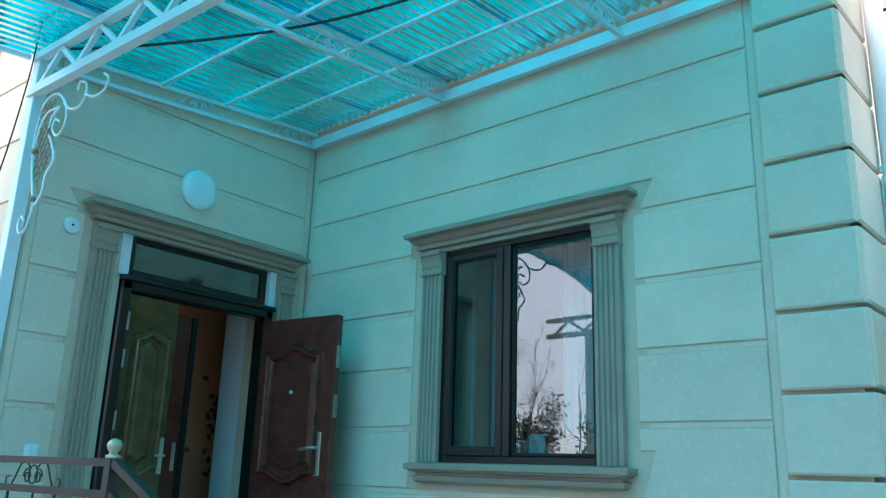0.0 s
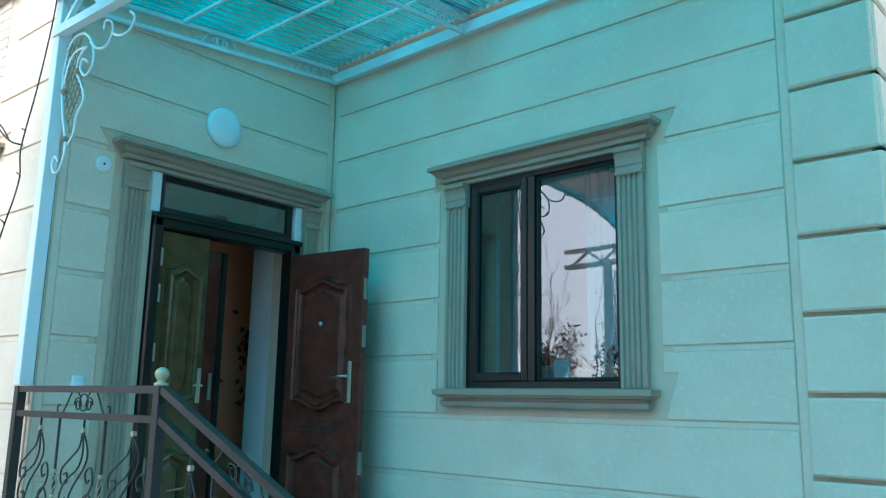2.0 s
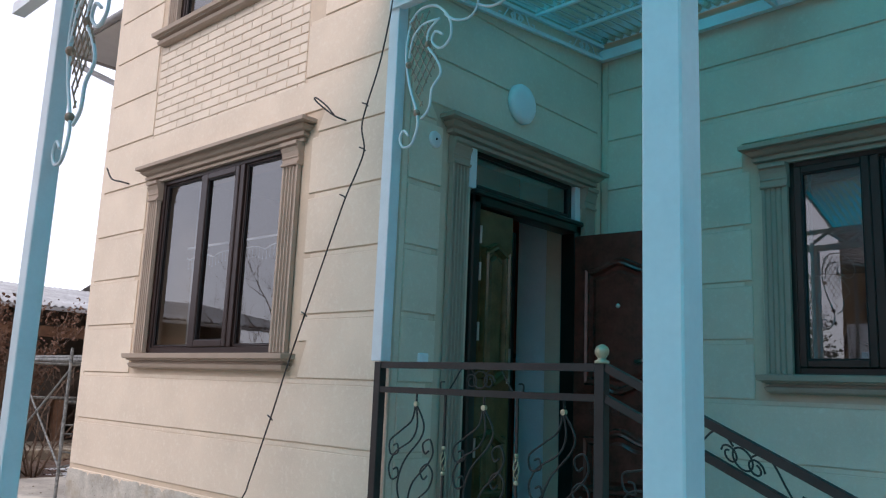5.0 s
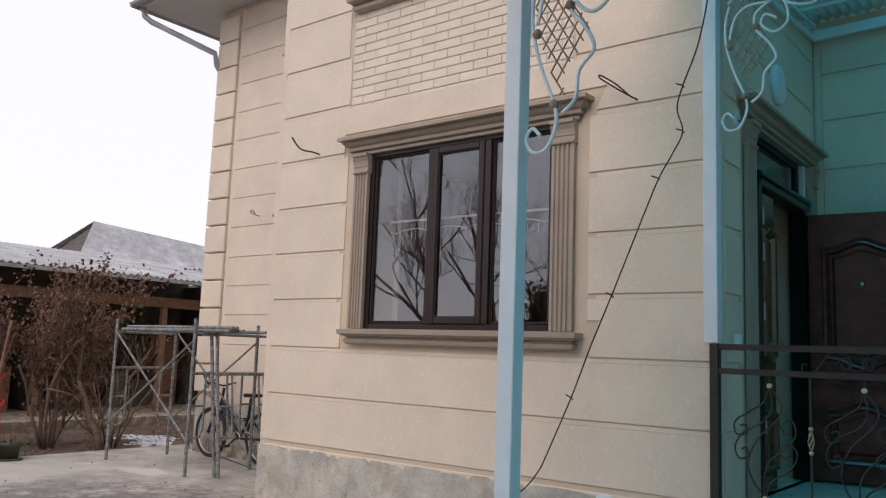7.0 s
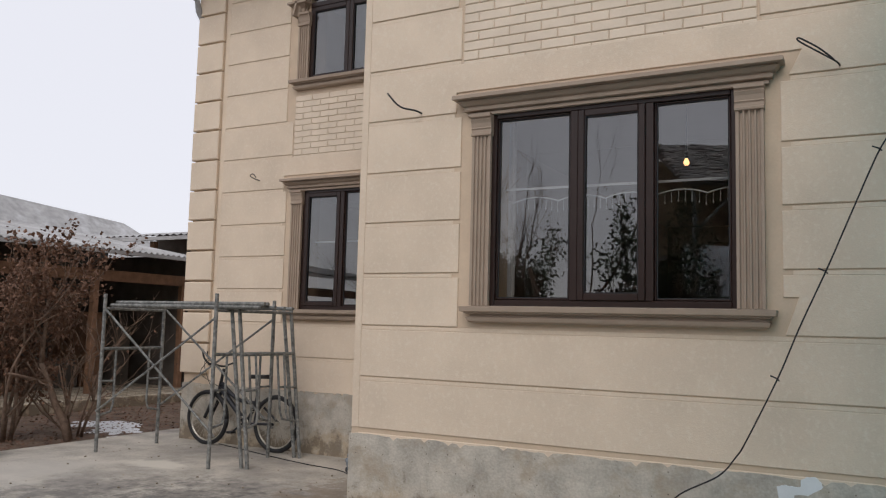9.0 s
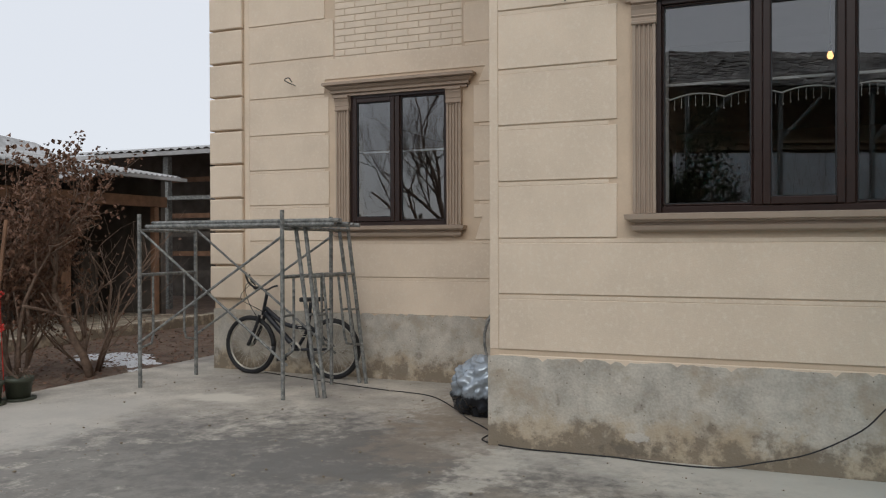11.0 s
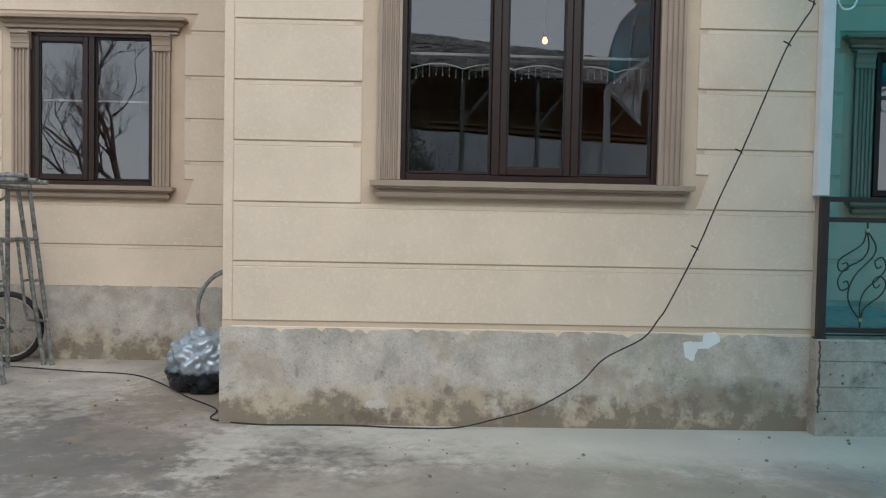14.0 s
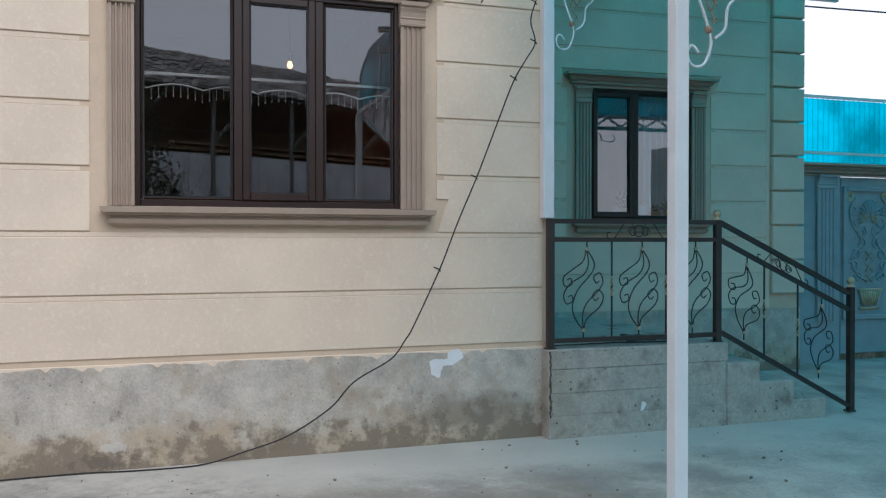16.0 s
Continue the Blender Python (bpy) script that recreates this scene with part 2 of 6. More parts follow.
TERRA = mat("terracotta_pot", (0.26, 0.13, 0.08), 0.8, var=0.2, bump=0.2)
BAGM = mat("silver_black_bag", (0.36, 0.41, 0.46), 0.2, metal=0.3, var=0.3, scale=5, bump=0.25, fine=25, spots=[((-8.95, 3.0, -0.1), (0.6, 0.7, 0.23), (0.018, 0.02, 0.026, 0.97), 0.9, 7.0, 0.8)])
GATEM = mat("blue_grey_gate_paint", (0.30, 0.36, 0.38), 0.5, metal=0.1, var=0.12, bump=0.15)
CURTAIN = mat("pale_curtain", (0.6, 0.6, 0.6), 0.9, var=0.05, bump=0.05)
ROOM = mat("room_paint", (0.5, 0.42, 0.36), 0.9, var=0.08)
HALLW = mat("orange_brown_hall_wallpaper", (0.78, 0.24, 0.12), 0.6, var=0.12, scale=3)
STRAW_TONE = mat("straw_tone", (0.42, 0.31, 0.2), 0.9, var=0.5, scale=5, bump=0.6)
TILEM = mat("roof_shingle", (0.44, 0.42, 0.40), 0.85, var=0.4, scale=9, bump=0.4, island=0.6)


# ---- mesh helpers ----
def link(name, bm, material, parent=None, label="", smooth=False):
    bmesh.ops.recalc_face_normals(bm, faces=bm.faces)
    me = bpy.data.meshes.new(name)
    bm.to_mesh(me)
    bm.free()
    for mt in (material if isinstance(material, (list, tuple)) else [material]):
        me.materials.append(mt)
    if smooth:
        me.polygons.foreach_set("use_smooth", [True] * len(me.polygons))
    ob = new(name, me)
    if parent is not None:
        ob.parent = parent
    if label:
        tagged(ob, label)
    return ob


def part(name, bm, material, parent, label="", smooth=False):
    return link(name, bm, material, parent, label, smooth)


def thing(name, label, category, group="", kind="", at=(0, 0, 0)):
    ob = new(name)
    ob.empty_display_size = 0.1
    ob.location = at
    return tagged(ob, label, category, group, kind)


def box(bm, x0, x1, y0, y1, z0, z1, bevel=0.0, m=None):
    r = bmesh.ops.create_cube(bm, size=1, matrix=Matrix.Translation(((x0 + x1) / 2, (y0 + y1) / 2, (z0 + z1) / 2)) @ Matrix.Diagonal((abs(x1 - x0), abs(y1 - y0), abs(z1 - z0), 1)))
    vs = r["verts"]
    if bevel:
        es = list({e for v in vs for e in v.link_edges})
        out = bmesh.ops.bevel(bm, geom=es, offset=bevel, segments=1, affect="EDGES")
        vs = list({v for f in out["faces"] for v in f.verts} | {v for v in vs if v.is_valid})
    if m is not None:
        bmesh.ops.transform(bm, matrix=m, verts=vs)
    return vs


def boxed(*a, **k):
    bm = bmesh.new()
    box(bm, *a, **k)
    return bm


def smooth_path(pts, n=6, closed=False):
    """Catmull-Rom through the points."""
    p = [Vector(q) for q in pts]
    out = []
    for i in range(len(p) - 1):
        a, b, c, d = p[max(i - 1, 0)], p[i], p[i + 1], p[min(i + 2, len(p) - 1)]
        for k in range(n):
            t = k / n
            out.append(0.5 * ((2 * b) + (c - a) * t + (2 * a - 5 * b + 4 * c - d) * t * t + (3 * b - a - 3 * c + d) * t ** 3))
    out.append(p[-1])
    return out


def tube(bm, pts, r, sides=6, taper=None):
    """A round bar swept along the points."""
    pts = [Vector(p) for p in pts]
    rings, prev = [], None
    for i, p in enumerate(pts):
        d = (pts[min(i + 1, len(pts) - 1)] - pts[max(i - 1, 0)])
        if d.length < 1e-9:
            d = Vector((0, 0, 1))
        d.normalize()
        if prev is None:
            prev = d.orthogonal().normalized()
        prev = (prev - d * prev.dot(d))
        prev = prev.normalized() if prev.length > 1e-6 else d.orthogonal().normalized()
        side = d.cross(prev)
        rr = r if taper is None else r + (taper - r) * i / (len(pts) - 1)
        rings.append([bm.verts.new(p + rr * (math.cos(a) * prev + math.sin(a) * side)) for a in [2 * math.pi * k / sides for k in range(sides)]])
    for a, b in zip(rings, rings[1:]):
        for k in range(sides):
            bm.faces.new((a[k], a[(k + 1) % sides], b[(k + 1) % sides], b[k]))
    for ring in (rings[0][::-1], rings[-1]):
        bm.faces.new(ring)


def tubed(pts, r, sides=6, taper=None):
    bm = bmesh.new()
    tube(bm, pts, r, sides, taper)
    return bm


def bar(bm, a, b, w, h, up=(0, 0, 1)):
    """A square bar from a to b."""
    a, b, up = Vector(a), Vector(b), Vector(up)
    d = (b - a).normalized()
    s = d.cross(up)
    s = s.normalized() if s.length > 1e-5 else Vector((1, 0, 0))
    u = s.cross(d).normalized()
    v = [bm.verts.new(p + i * s * w / 2 + j * u * h / 2) for p in (a, b) for i, j in ((-1, -1), (1, -1), (1, 1), (-1, 1))]
    for f in ((0, 1, 2, 3), (7, 6, 5, 4), (0, 4, 5, 1), (1, 5, 6, 2), (2, 6, 7, 3), (3, 7, 4, 0)):
        bm.faces.new([v[k] for k in f])


def barred(*a):
    bm = bmesh.new()
    bar(bm, *a)
    return bm


def ball(bm, p, r, sz=1.0, seg=10):
    bmesh.ops.create_uvsphere(bm, u_segments=seg, v_segments=max(5, seg // 2 + 1), radius=r, matrix=Matrix.Translation(p) @ Matrix.Diagonal((1, 1, sz, 1)))


def lathe(bm, profile, seg=20, at=(0, 0, 0)):
    rings = [[bm.verts.new((at[0] + r * math.cos(2 * math.pi * k / seg), at[1] + r * math.sin(2 * math.pi * k / seg), at[2] + z)) for k in range(seg)] for r, z in profile]
    for a, b in zip(rings, rings[1:]):
        for k in range(seg):
            bm.faces.new((a[k], a[(k + 1) % seg], b[(k + 1) % seg], b[k]))
    for ring in (rings[0][::-1], rings[-1]):
        bm.faces.new(ring)


def inset(pts, d):
    """The closed polygon moved inwards by d (anticlockwise points)."""
    out, n = [], len(pts)
    for i in range(n):
        (ax, ay), (bx, by), (cx, cy) = pts[i - 1], pts[i], pts[(i + 1) % n]
        u, v = Vector((bx - ax, by - ay)).normalized(), Vector((cx - bx, cy - by)).normalized()
        nu, nv = Vector((-u.y, u.x)), Vector((-v.y, v.x))
        k = 1 + nu.dot(nv)
        off = (nu + nv) * (d / k if abs(k) > 0.2 else d)
        out.append((bx + off.x, by + off.y))
    return out


def slab(bm, M, pts, w0, w1, bev):
    """A plate with a chamfered front: polygon in (u, z), from depth w0 to w1 outwards."""
    pts = pts if sum(a[0] * b[1] - b[0] * a[1] for a, b in zip(pts, pts[1:] + pts[:1])) > 0 else pts[::-1]
    lay = [(pts, w0), (pts, w1 - bev), (inset(pts, bev * 1.3), w1)]
    rings = [[bm.verts.new(M @ Vector((u, -w, z))) for u, z in p] for p, w in lay]
    for a, b in zip(rings, rings[1:]):
        for k in range(len(pts)):
            bm.faces.new((a[k], a[(k + 1) % len(pts)], b[(k + 1) % len(pts)], b[k]))
    bm.faces.new(rings[-1])


def face_of(y):
    """Wall that looks to -y: u is x."""
    return Matrix.Translation((0, y, 0))


def core(name, M, u0, u1, z0, z1, holes, thick, label, material=None):
    """A wall with openings right through it."""
    us = sorted({u0, u1, *[h[0] for h in holes], *[h[1] for h in holes]})
    zs = sorted({z0, z1, *[h[2] for h in holes], *[h[3] for h in holes]})
    bm = bmesh.new()
    solid = lambda i, j: 0 <= i < len(us) - 1 and 0 <= j < len(zs) - 1 and not any(h[0] <= us[i] and us[i + 1] <= h[1] and h[2] <= zs[j] and zs[j + 1] <= h[3] for h in holes)
    V = {}
    def vert(u, z, w):
        k = (u, z, w)
        if k not in V:
            V[k] = bm.verts.new(M @ Vector((u, w, z)))
        return V[k]
    for i in range(len(us) - 1):
        for j in range(len(zs) - 1):
            if not solid(i, j):
                continue
            a, b, c, d = us[i], us[i + 1], zs[j], zs[j + 1]
            bm.faces.new((vert(a, c, 0), vert(b, c, 0), vert(b, d, 0), vert(a, d, 0)))
            bm.faces.new((vert(a, c, thick), vert(a, d, thick), vert(b, d, thick), vert(b, c, thick)))
            for (p, q), other in ((((a, c), (a, d)), (i - 1, j)), (((b, c), (b, d)), (i + 1, j)), (((a, c), (b, c)), (i, j - 1)), (((a, d), (b, d)), (i, j + 1))):
                if not solid(*other):
                    bm.faces.new((vert(*p, 0), vert(*q, 0), vert(*q, thick), vert(*p, thick)))
    ob = link(name, bm, material or JOINT)
    return tagged(ob, label, "wall", kind="structure")

# ---- the house ----
GROUND = -0.09
PLINTH = 0.575
TOP = 6.55
ROWS_Z = [0.615, 1.028, 1.44, 1.86, 2.275, 2.69, 3.125, 3.555, 3.99, 4.43, 4.86, 5.29, 5.72, 6.15, 6.5]
ROWS_R = [0.615, 1.02, 1.425, 1.835, 2.24, 2.645, 3.065, 3.485, 3.89, 4.33]
GAP, PROUD = 0.02, 0.011
FRONT, BACK, RIGHT, SIDE = 2.08, 4.47, 4.38, -4.37
SKEW = 0.055  # the wall under the canopy closes in on the yard
M_FRONT, M_BACK = face_of(FRONT), face_of(BACK)
M_RIGHT = Matrix.Translation((SIDE, RIGHT, 0)) @ Matrix.Rotation(-math.atan(SKEW), 4, "Z") @ Matrix.Translation((-SIDE, 0, 0))
M_SIDE = Matrix.Translation((SIDE, 0, 0)) @ Matrix.Rotation(radians(90), 4, "Z")

# openings: u0, u1, z0, z1
W_FRONT, W_BACK, W_RIGHT = (-7.33, -5.52, 1.62, 3.11), (-11.015, -9.795, 1.62, 3.11), (-2.836, -1.583, 1.61, 3.07)
UP = 2.89
W_FRONT_UP = (-7.33, -5.52, 1.62 + UP, 3.11 + UP)
W_BACK_UP = (-11.015, -9.795, 1.62 + UP, 3.11 + UP)
DOOR = (2.74, 4.05, 0.58, 3.08)

wall_front = core("wall_front", M_FRONT, -8.53, SIDE, GROUND - 0.2, TOP, [W_FRONT, W_FRONT_UP], 0.35, "beige rusticated plaster wall of the front wing above a cement plinth")
wall_back = core("wall_back", M_BACK, -12.87, -8.531, GROUND - 0.2, TOP, [W_BACK, W_BACK_UP], 0.35, "beige rusticated plaster wall set back beside the wing")
wall_right = core("wall_right", M_RIGHT, SIDE + 0.002, -0.19, GROUND - 0.2, TOP, [W_RIGHT], 0.35, "beige rusticated plaster wall under the cyan canopy")
wall_side = core("wall_side", M_SIDE, FRONT + 0.352, RIGHT - 0.002, GROUND - 0.2, TOP, [DOOR], 0.3, "beige rusticated plaster wall around the entrance door")
bm = boxed(-8.53, -8.18, FRONT + 0.352, BACK - 0.002, GROUND - 0.2, TOP)
wall_return = tagged(link("wall_return", bm, PLASTER), "plain beige plaster side of the front wing", "wall", kind="structure")
bm = boxed(-12.87, -12.5, BACK + 0.352, 12.0, GROUND - 0.2, TOP)
tagged(link("wall_west", bm, PLASTER), "plain beige plaster gable side wall", "wall", kind="structure")
bm = boxed(-0.55, -0.215, RIGHT - 0.05, 12.0, GROUND - 0.2, TOP)
tagged(link("wall_east", bm, PLASTER), "plain beige plaster side wall behind the gate", "wall", kind="structure")
bm = boxed(-12.5, -0.55, 11.7, 12.0, GROUND - 0.2, TOP)
tagged(link("wall_north", bm, PLASTER), "plain rear wall of the house", "wall", kind="structure")
bm = boxed(-12.5, -0.55, 4.83, 11.7, 3.4, 3.6)
tagged(link("ceiling", bm, ROOM), "plain room ceiling", "ceiling", kind="structure")
bm = boxed(-8.17, SIDE - 0.31, 2.44, 4.82, 3.4, 3.6)
tagged(link("ceiling_wing", bm, ROOM), "plain room ceiling of the wing", "ceiling", kind="structure")
bm = boxed(-12.5, -0.55, 4.83, 11.7, 0.45, 0.58)
box(bm, -8.17, SIDE - 0.31, 2.44, 4.828, 0.45, 0.58)
tagged(link("floor", bm, DARKW), "dark boarded room floor", "floor", kind="structure")
bm = boxed(-8.3, -8.17, 4.83, 11.7, 0.58, 3.4)
box(bm, -4.8, SIDE - 0.301, 6.2, 6.3, 0.58, 3.4)
tagged(link("wall_inner", bm, ROOM), "plain painted inner wall", "wall", kind="structure")


def panel(M, pts, parent, name="panel", mt=None, w0=-0.02, w1=PROUD, bev=0.003):
    bm = bmesh.new()
    slab(bm, M, pts, w0, w1, bev)
    return part(name, bm, mt or PLASTER, parent)


def rect(a, b, c, d):
    return [(a, c), (b, c), (b, d), (a, d)]


def panels(M, parent, u0, u1, cuts, rows, ears="r"):
    """Rows of plaster blocks; cuts: (left, right, low, high) of each framed opening or brick field."""
    for lo, hi in zip(rows, rows[1:]):
        lo, hi = lo + GAP, hi - GAP
        pieces = [(u0, u1)]
        shaped = []
        for l, r, zl, zh, kind in cuts:
            if zh < lo + 0.01 or zl > hi - 0.01:
                continue
            nxt = []
            for a, b in pieces:
                if l <= a and r >= b:
                    continue
                if r <= a or l >= b:
                    nxt.append((a, b))
                    continue
                if zh < hi - 0.12 and kind == "frame":
                    # the block runs over the lintel, with slanting ears beside it
                    top = zh + 0.055
                    le, re_ = ("l" in ears), ("r" in ears)
                    poly = [(a, lo)]
                    poly += [(l - 0.10, lo), (l - 0.02, top + 0.02), (l - 0.02, top)] if le else [(l - 0.02, lo), (l - 0.02, top)]
                    poly += [(r + 0.10, top), (r + 0.02, lo)] if re_ else [(r + 0.02, top), (r + 0.02, lo)]
                    poly += [(b, lo), (b, hi), (a, hi)]
                    if le:
                        poly = [(a, lo), (l - 0.02, lo), (l - 0.10, top)] + ([(r + 0.02, top), (r + 0.02, lo), (b, lo)] if r + 0.06 < b else [(b, top)]) + [(b, hi), (a, hi)]
                    shaped.append(poly)
                elif zl > lo + 0.01 and kind == "frame":
                    # the block beside the sill
                    shaped.append([(a, lo), (l + 0.03, lo), (l + 0.03, zl + 0.02), (l + 0.03, hi), (a, hi)])
                    shaped.append([(r - 0.02, lo), (b, lo), (b, hi), (r - 0.03, hi), (r - 0.03, zl + 0.2), (r + 0.06, zl + 0.2)])
                else:
                    if l - 0.02 - a > 0.08:
                        nxt.append((a, l + 0.03 if kind == "frame" else l - 0.02))
                    if b - r - 0.02 > 0.08:
                        nxt.append((r - 0.03 if kind == "frame" else r + 0.02, b))
            pieces = nxt
        for a, b in pieces:
            panel(M, rect(a, b, lo, hi), parent)
        for poly in shaped:
            panel(M, poly, parent)


def bands(M, parent, u_lo, u0, u1, u_hi, cuts, rows):
    """The flat plaster between the blocks, with a narrow groove left under each block."""
    for z in rows[1:-1]:
        pieces = [(u0, u1)]
        for l, r, zl, zh, kind in cuts:
            if zl < z + GAP and zh + 0.06 > z - GAP:
                pieces = [q for a, b in pieces for q in (((a, min(b, l - 0.03)), (max(a, r + 0.03), b)) if l < b and r > a else ((a, b),)) if q[1] - q[0] > 0.03]
        for a, b in pieces:
            panel(M, rect(a, b, z - GAP + 0.003, z + GAP - 0.009), parent, "joint_band", None, -0.02, 0.004, 0.001)
    for a, b in ((u_lo, u0 - 0.006), (u1 + 0.006, u_hi)):
        if b - a > 0.01:
            panel(M, rect(a, b, rows[0] + GAP, rows[-1]), parent, "edge_band", None, -0.02, 0.004, 0.001)


LINT_F, LINT_B, LINT_R = (-7.615, -5.23), (-11.305, -9.48), (-3.125, -1.315)
BRICK_F, BRICK_B = (-7.58, -5.40, 3.33, 4.40), (-11.19, -9.64, 3.33, 4.36)
CUTS_F = [(*LINT_F, 1.50, 3.25, "frame"), (BRICK_F[0], BRICK_F[1], 3.27, 4.42, "brick"), (*LINT_F, 4.38, 6.2, "box")]
CUTS_B = [(*LINT_B, 1.50, 3.25, "frame"), (BRICK_B[0], BRICK_B[1], 3.27, 4.42, "brick"), (*LINT_B, 4.36, 6.2, "box")]
CUTS_R, CUTS_S = [(*LINT_R, 1.50, 3.20, "frame")], [(2.41, 4.30, 0.3, 3.20, "frame")]
panels(M_FRONT, wall_front, -8.46, SIDE - 0.04, CUTS_F, ROWS_Z)
panels(M_BACK, wall_back, -12.36, -8.60, CUTS_B, ROWS_Z)
panels(M_RIGHT, wall_right, SIDE + 0.075, -0.62, CUTS_R, ROWS_R)
panels(M_SIDE, wall_side, FRONT + 0.06, RIGHT - 0.07, CUTS_S, ROWS_Z[:10], ears="l")
bands(M_FRONT, wall_front, -8.53, -8.46, SIDE - 0.04, SIDE - 0.002, CUTS_F, ROWS_Z)
bands(M_BACK, wall_back, -12.43, -12.36, -8.60, -8.535, CUTS_B, ROWS_Z)
bands(M_RIGHT, wall_right, SIDE + 0.016, SIDE + 0.075, -0.62, -0.57, CUTS_R, ROWS_R)
bands(M_SIDE, wall_side, FRONT + 0.01, FRONT + 0.06, RIGHT - 0.07, RIGHT - 0.013, CUTS_S, ROWS_Z[:10])


def bricks(M, parent, field):
    l, r, lo, hi = field
    h, w, g = 0.0765, 0.262, 0.007
    meshes = {}
    row = 0
    z = lo
    while z + h < hi + 0.02:
        u = l - (w / 2 if row % 2 else 0)
        while u < r - 0.02:
            a, b = max(u, l), min(u + w - g, r)
            if b - a > 0.03:
                key = round(b - a, 3)
                if key not in meshes:
                    bm = bmesh.new()
                    slab(bm, Matrix.Identity(4), rect(0, b - a, 0, h - g), -0.015, 0.009, 0.004)
                    ob = part("brick", bm, BRICKM, parent)
                    meshes[key] = ob.data
                else:
                    ob = new("brick", meshes[key])
                    ob.parent = parent
                ob.matrix_basis = M @ Matrix.Translation((a, 0, z))
            u += w
        z += h
        row += 1


bricks(M_FRONT, wall_front, BRICK_F)
bricks(M_BACK, wall_back, BRICK_B)


def quoins(parent, M, u0, u1, zs, side):
    for lo, hi in zip(zs, zs[1:]):
        panel(M, rect(u0, u1, lo + 0.012, hi - 0.012), parent, "quoin", PLASTER, -0.05, 0.052, 0.009)


quoins(wall_right, M_RIGHT, -0.56, -0.135, [0.787 + 0.3975 * k for k in range(9)] + [4.37, 4.77, 5.17, 5.57, 5.97, 6.37], 1)
quoins(wall_back, M_BACK, -12.91, -12.44, [0.76 + 0.405 * k for k in range(15)], -1)
for lo, hi in [(0.787 + 0.3975 * k, 0.787 + 0.3975 * (k + 1)) for k in range(9)]:
    bm = boxed(-0.185, -0.12, -0.03, 0.5, lo + 0.012, hi - 0.012, 0.012, M_RIGHT)
    part("quoin", bm, PLASTER, wall_right)


# the plaster strip between the lowest joint and the plinth
panel(M_FRONT, rect(-8.46, SIDE - 0.04, PLINTH - 0.05, ROWS_Z[0] - GAP), wall_front, "strip", None, -0.02, 0.009, 0.003)


# cement plinths, with a ragged upper edge of plaster
def plinth(name, M, u0, u1, top, label, out=0.012):
    bm = bmesh.new()
    n = max(8, int((u1 - u0) / 0.035))
    rnd = random.Random(name)
    rows = []
    tops = [top + 0.008 + 0.004 * rnd.uniform(-1, 1) - (0.024 if rnd.random() < 0.09 else 0) + 0.006 * math.sin(k * 0.37) for k in range(n + 1)]
    for w, zf in ((out, "t"), (out, "b"), (-0.1, "b"), (-0.1, "t")):
        rows.append([bm.verts.new(M @ Vector((u0 + (u1 - u0) * k / n, -w, tops[k] if zf == "t" else GROUND - 0.1))) for k in range(n + 1)])
    for a, b in zip(rows, rows[1:] + rows[:1]):
        for k in range(n):
            bm.faces.new((a[k], a[k + 1], b[k + 1], b[k]))
    bm.faces.new([r[0] for r in rows]), bm.faces.new([r[-1] for r in rows])
    return tagged(link(name, bm, PLINTHM), label, "plinth", kind="structure")


plinth("plinth_front", M_FRONT, -8.545, SIDE - 0.003, PLINTH, "stained grey cement plinth with flaking patches along the wing")
plinth("plinth_back", M_BACK, -12.89, -8.55, 0.63, "damp grey cement plinth behind the bicycle")
plinth("plinth_right", M_RIGHT, SIDE + 0.01, -0.16, 0.62, "grey cement plinth beside the steps")
M_RET = Matrix.Translation((-8.53, 0, 0)) @ Matrix.Rotation(radians(-90), 4, "Z")
plinth("plinth_return", M_RET, -BACK + 0.02, -FRONT - 0.01, PLINTH, "grey cement plinth on the wing's side")


# ---- window surrounds ----
FULL = [(0.0, 0.0), (0.035, 0.0), (0.035, 0.03), (0.022, 0.036), (0.022, 0.044), (0.058, 0.05), (0.062, 0.08), (0.05, 0.088), (0.05, 0.096), (0.074, 0.11), (0.092, 0.135), (0.104, 0.142), (0.09, 0.15), (0.09, 0.158), (0.13, 0.168), (0.13, 0.205), (0.12, 0.215), (0.0, 0.22)]
CORNICE = [(w, h * 0.71) for w, h in FULL]
SILLP = [(0.0, 0.0), (0.045, 0.0), (0.07, 0.014), (0.08, 0.04), (0.055, 0.052), (0.055, 0.062), (0.09, 0.07), (0.09, 0.078), (0.115, 0.085), (0.12, 0.12), (0.0, 0.13)]


def moulding(name, M, u0, u1, z, profile, parent):
    """A profile run along u with mitred returns at both ends."""
    bm = bmesh.new()
    deepest = max(p[0] for p in profile)
    a = [bm.verts.new(M @ Vector((u0 + deepest - w, -w, z + h))) for w, h in profile]
    b = [bm.verts.new(M @ Vector((u1 - deepest + w, -w, z + h))) for w, h in profile]
    c = [bm.verts.new(M @ Vector((u0 + deepest - w, 0.02, z + h))) for w, h in profile]
    d = [bm.verts.new(M @ Vector((u1 - deepest + w, 0.02, z + h))) for w, h in profile]
    for p, q in ((a, b), (c, a), (b, d)):
        for k in range(len(profile) - 1):
            bm.faces.new((p[k], p[k + 1], q[k + 1], q[k]))
    bm.faces.new((c[0], a[0], b[0], d[0]))
    bm.faces.new((c[-1], a[-1], b[-1], d[-1]))
    return part(name, bm, TRIM, parent)


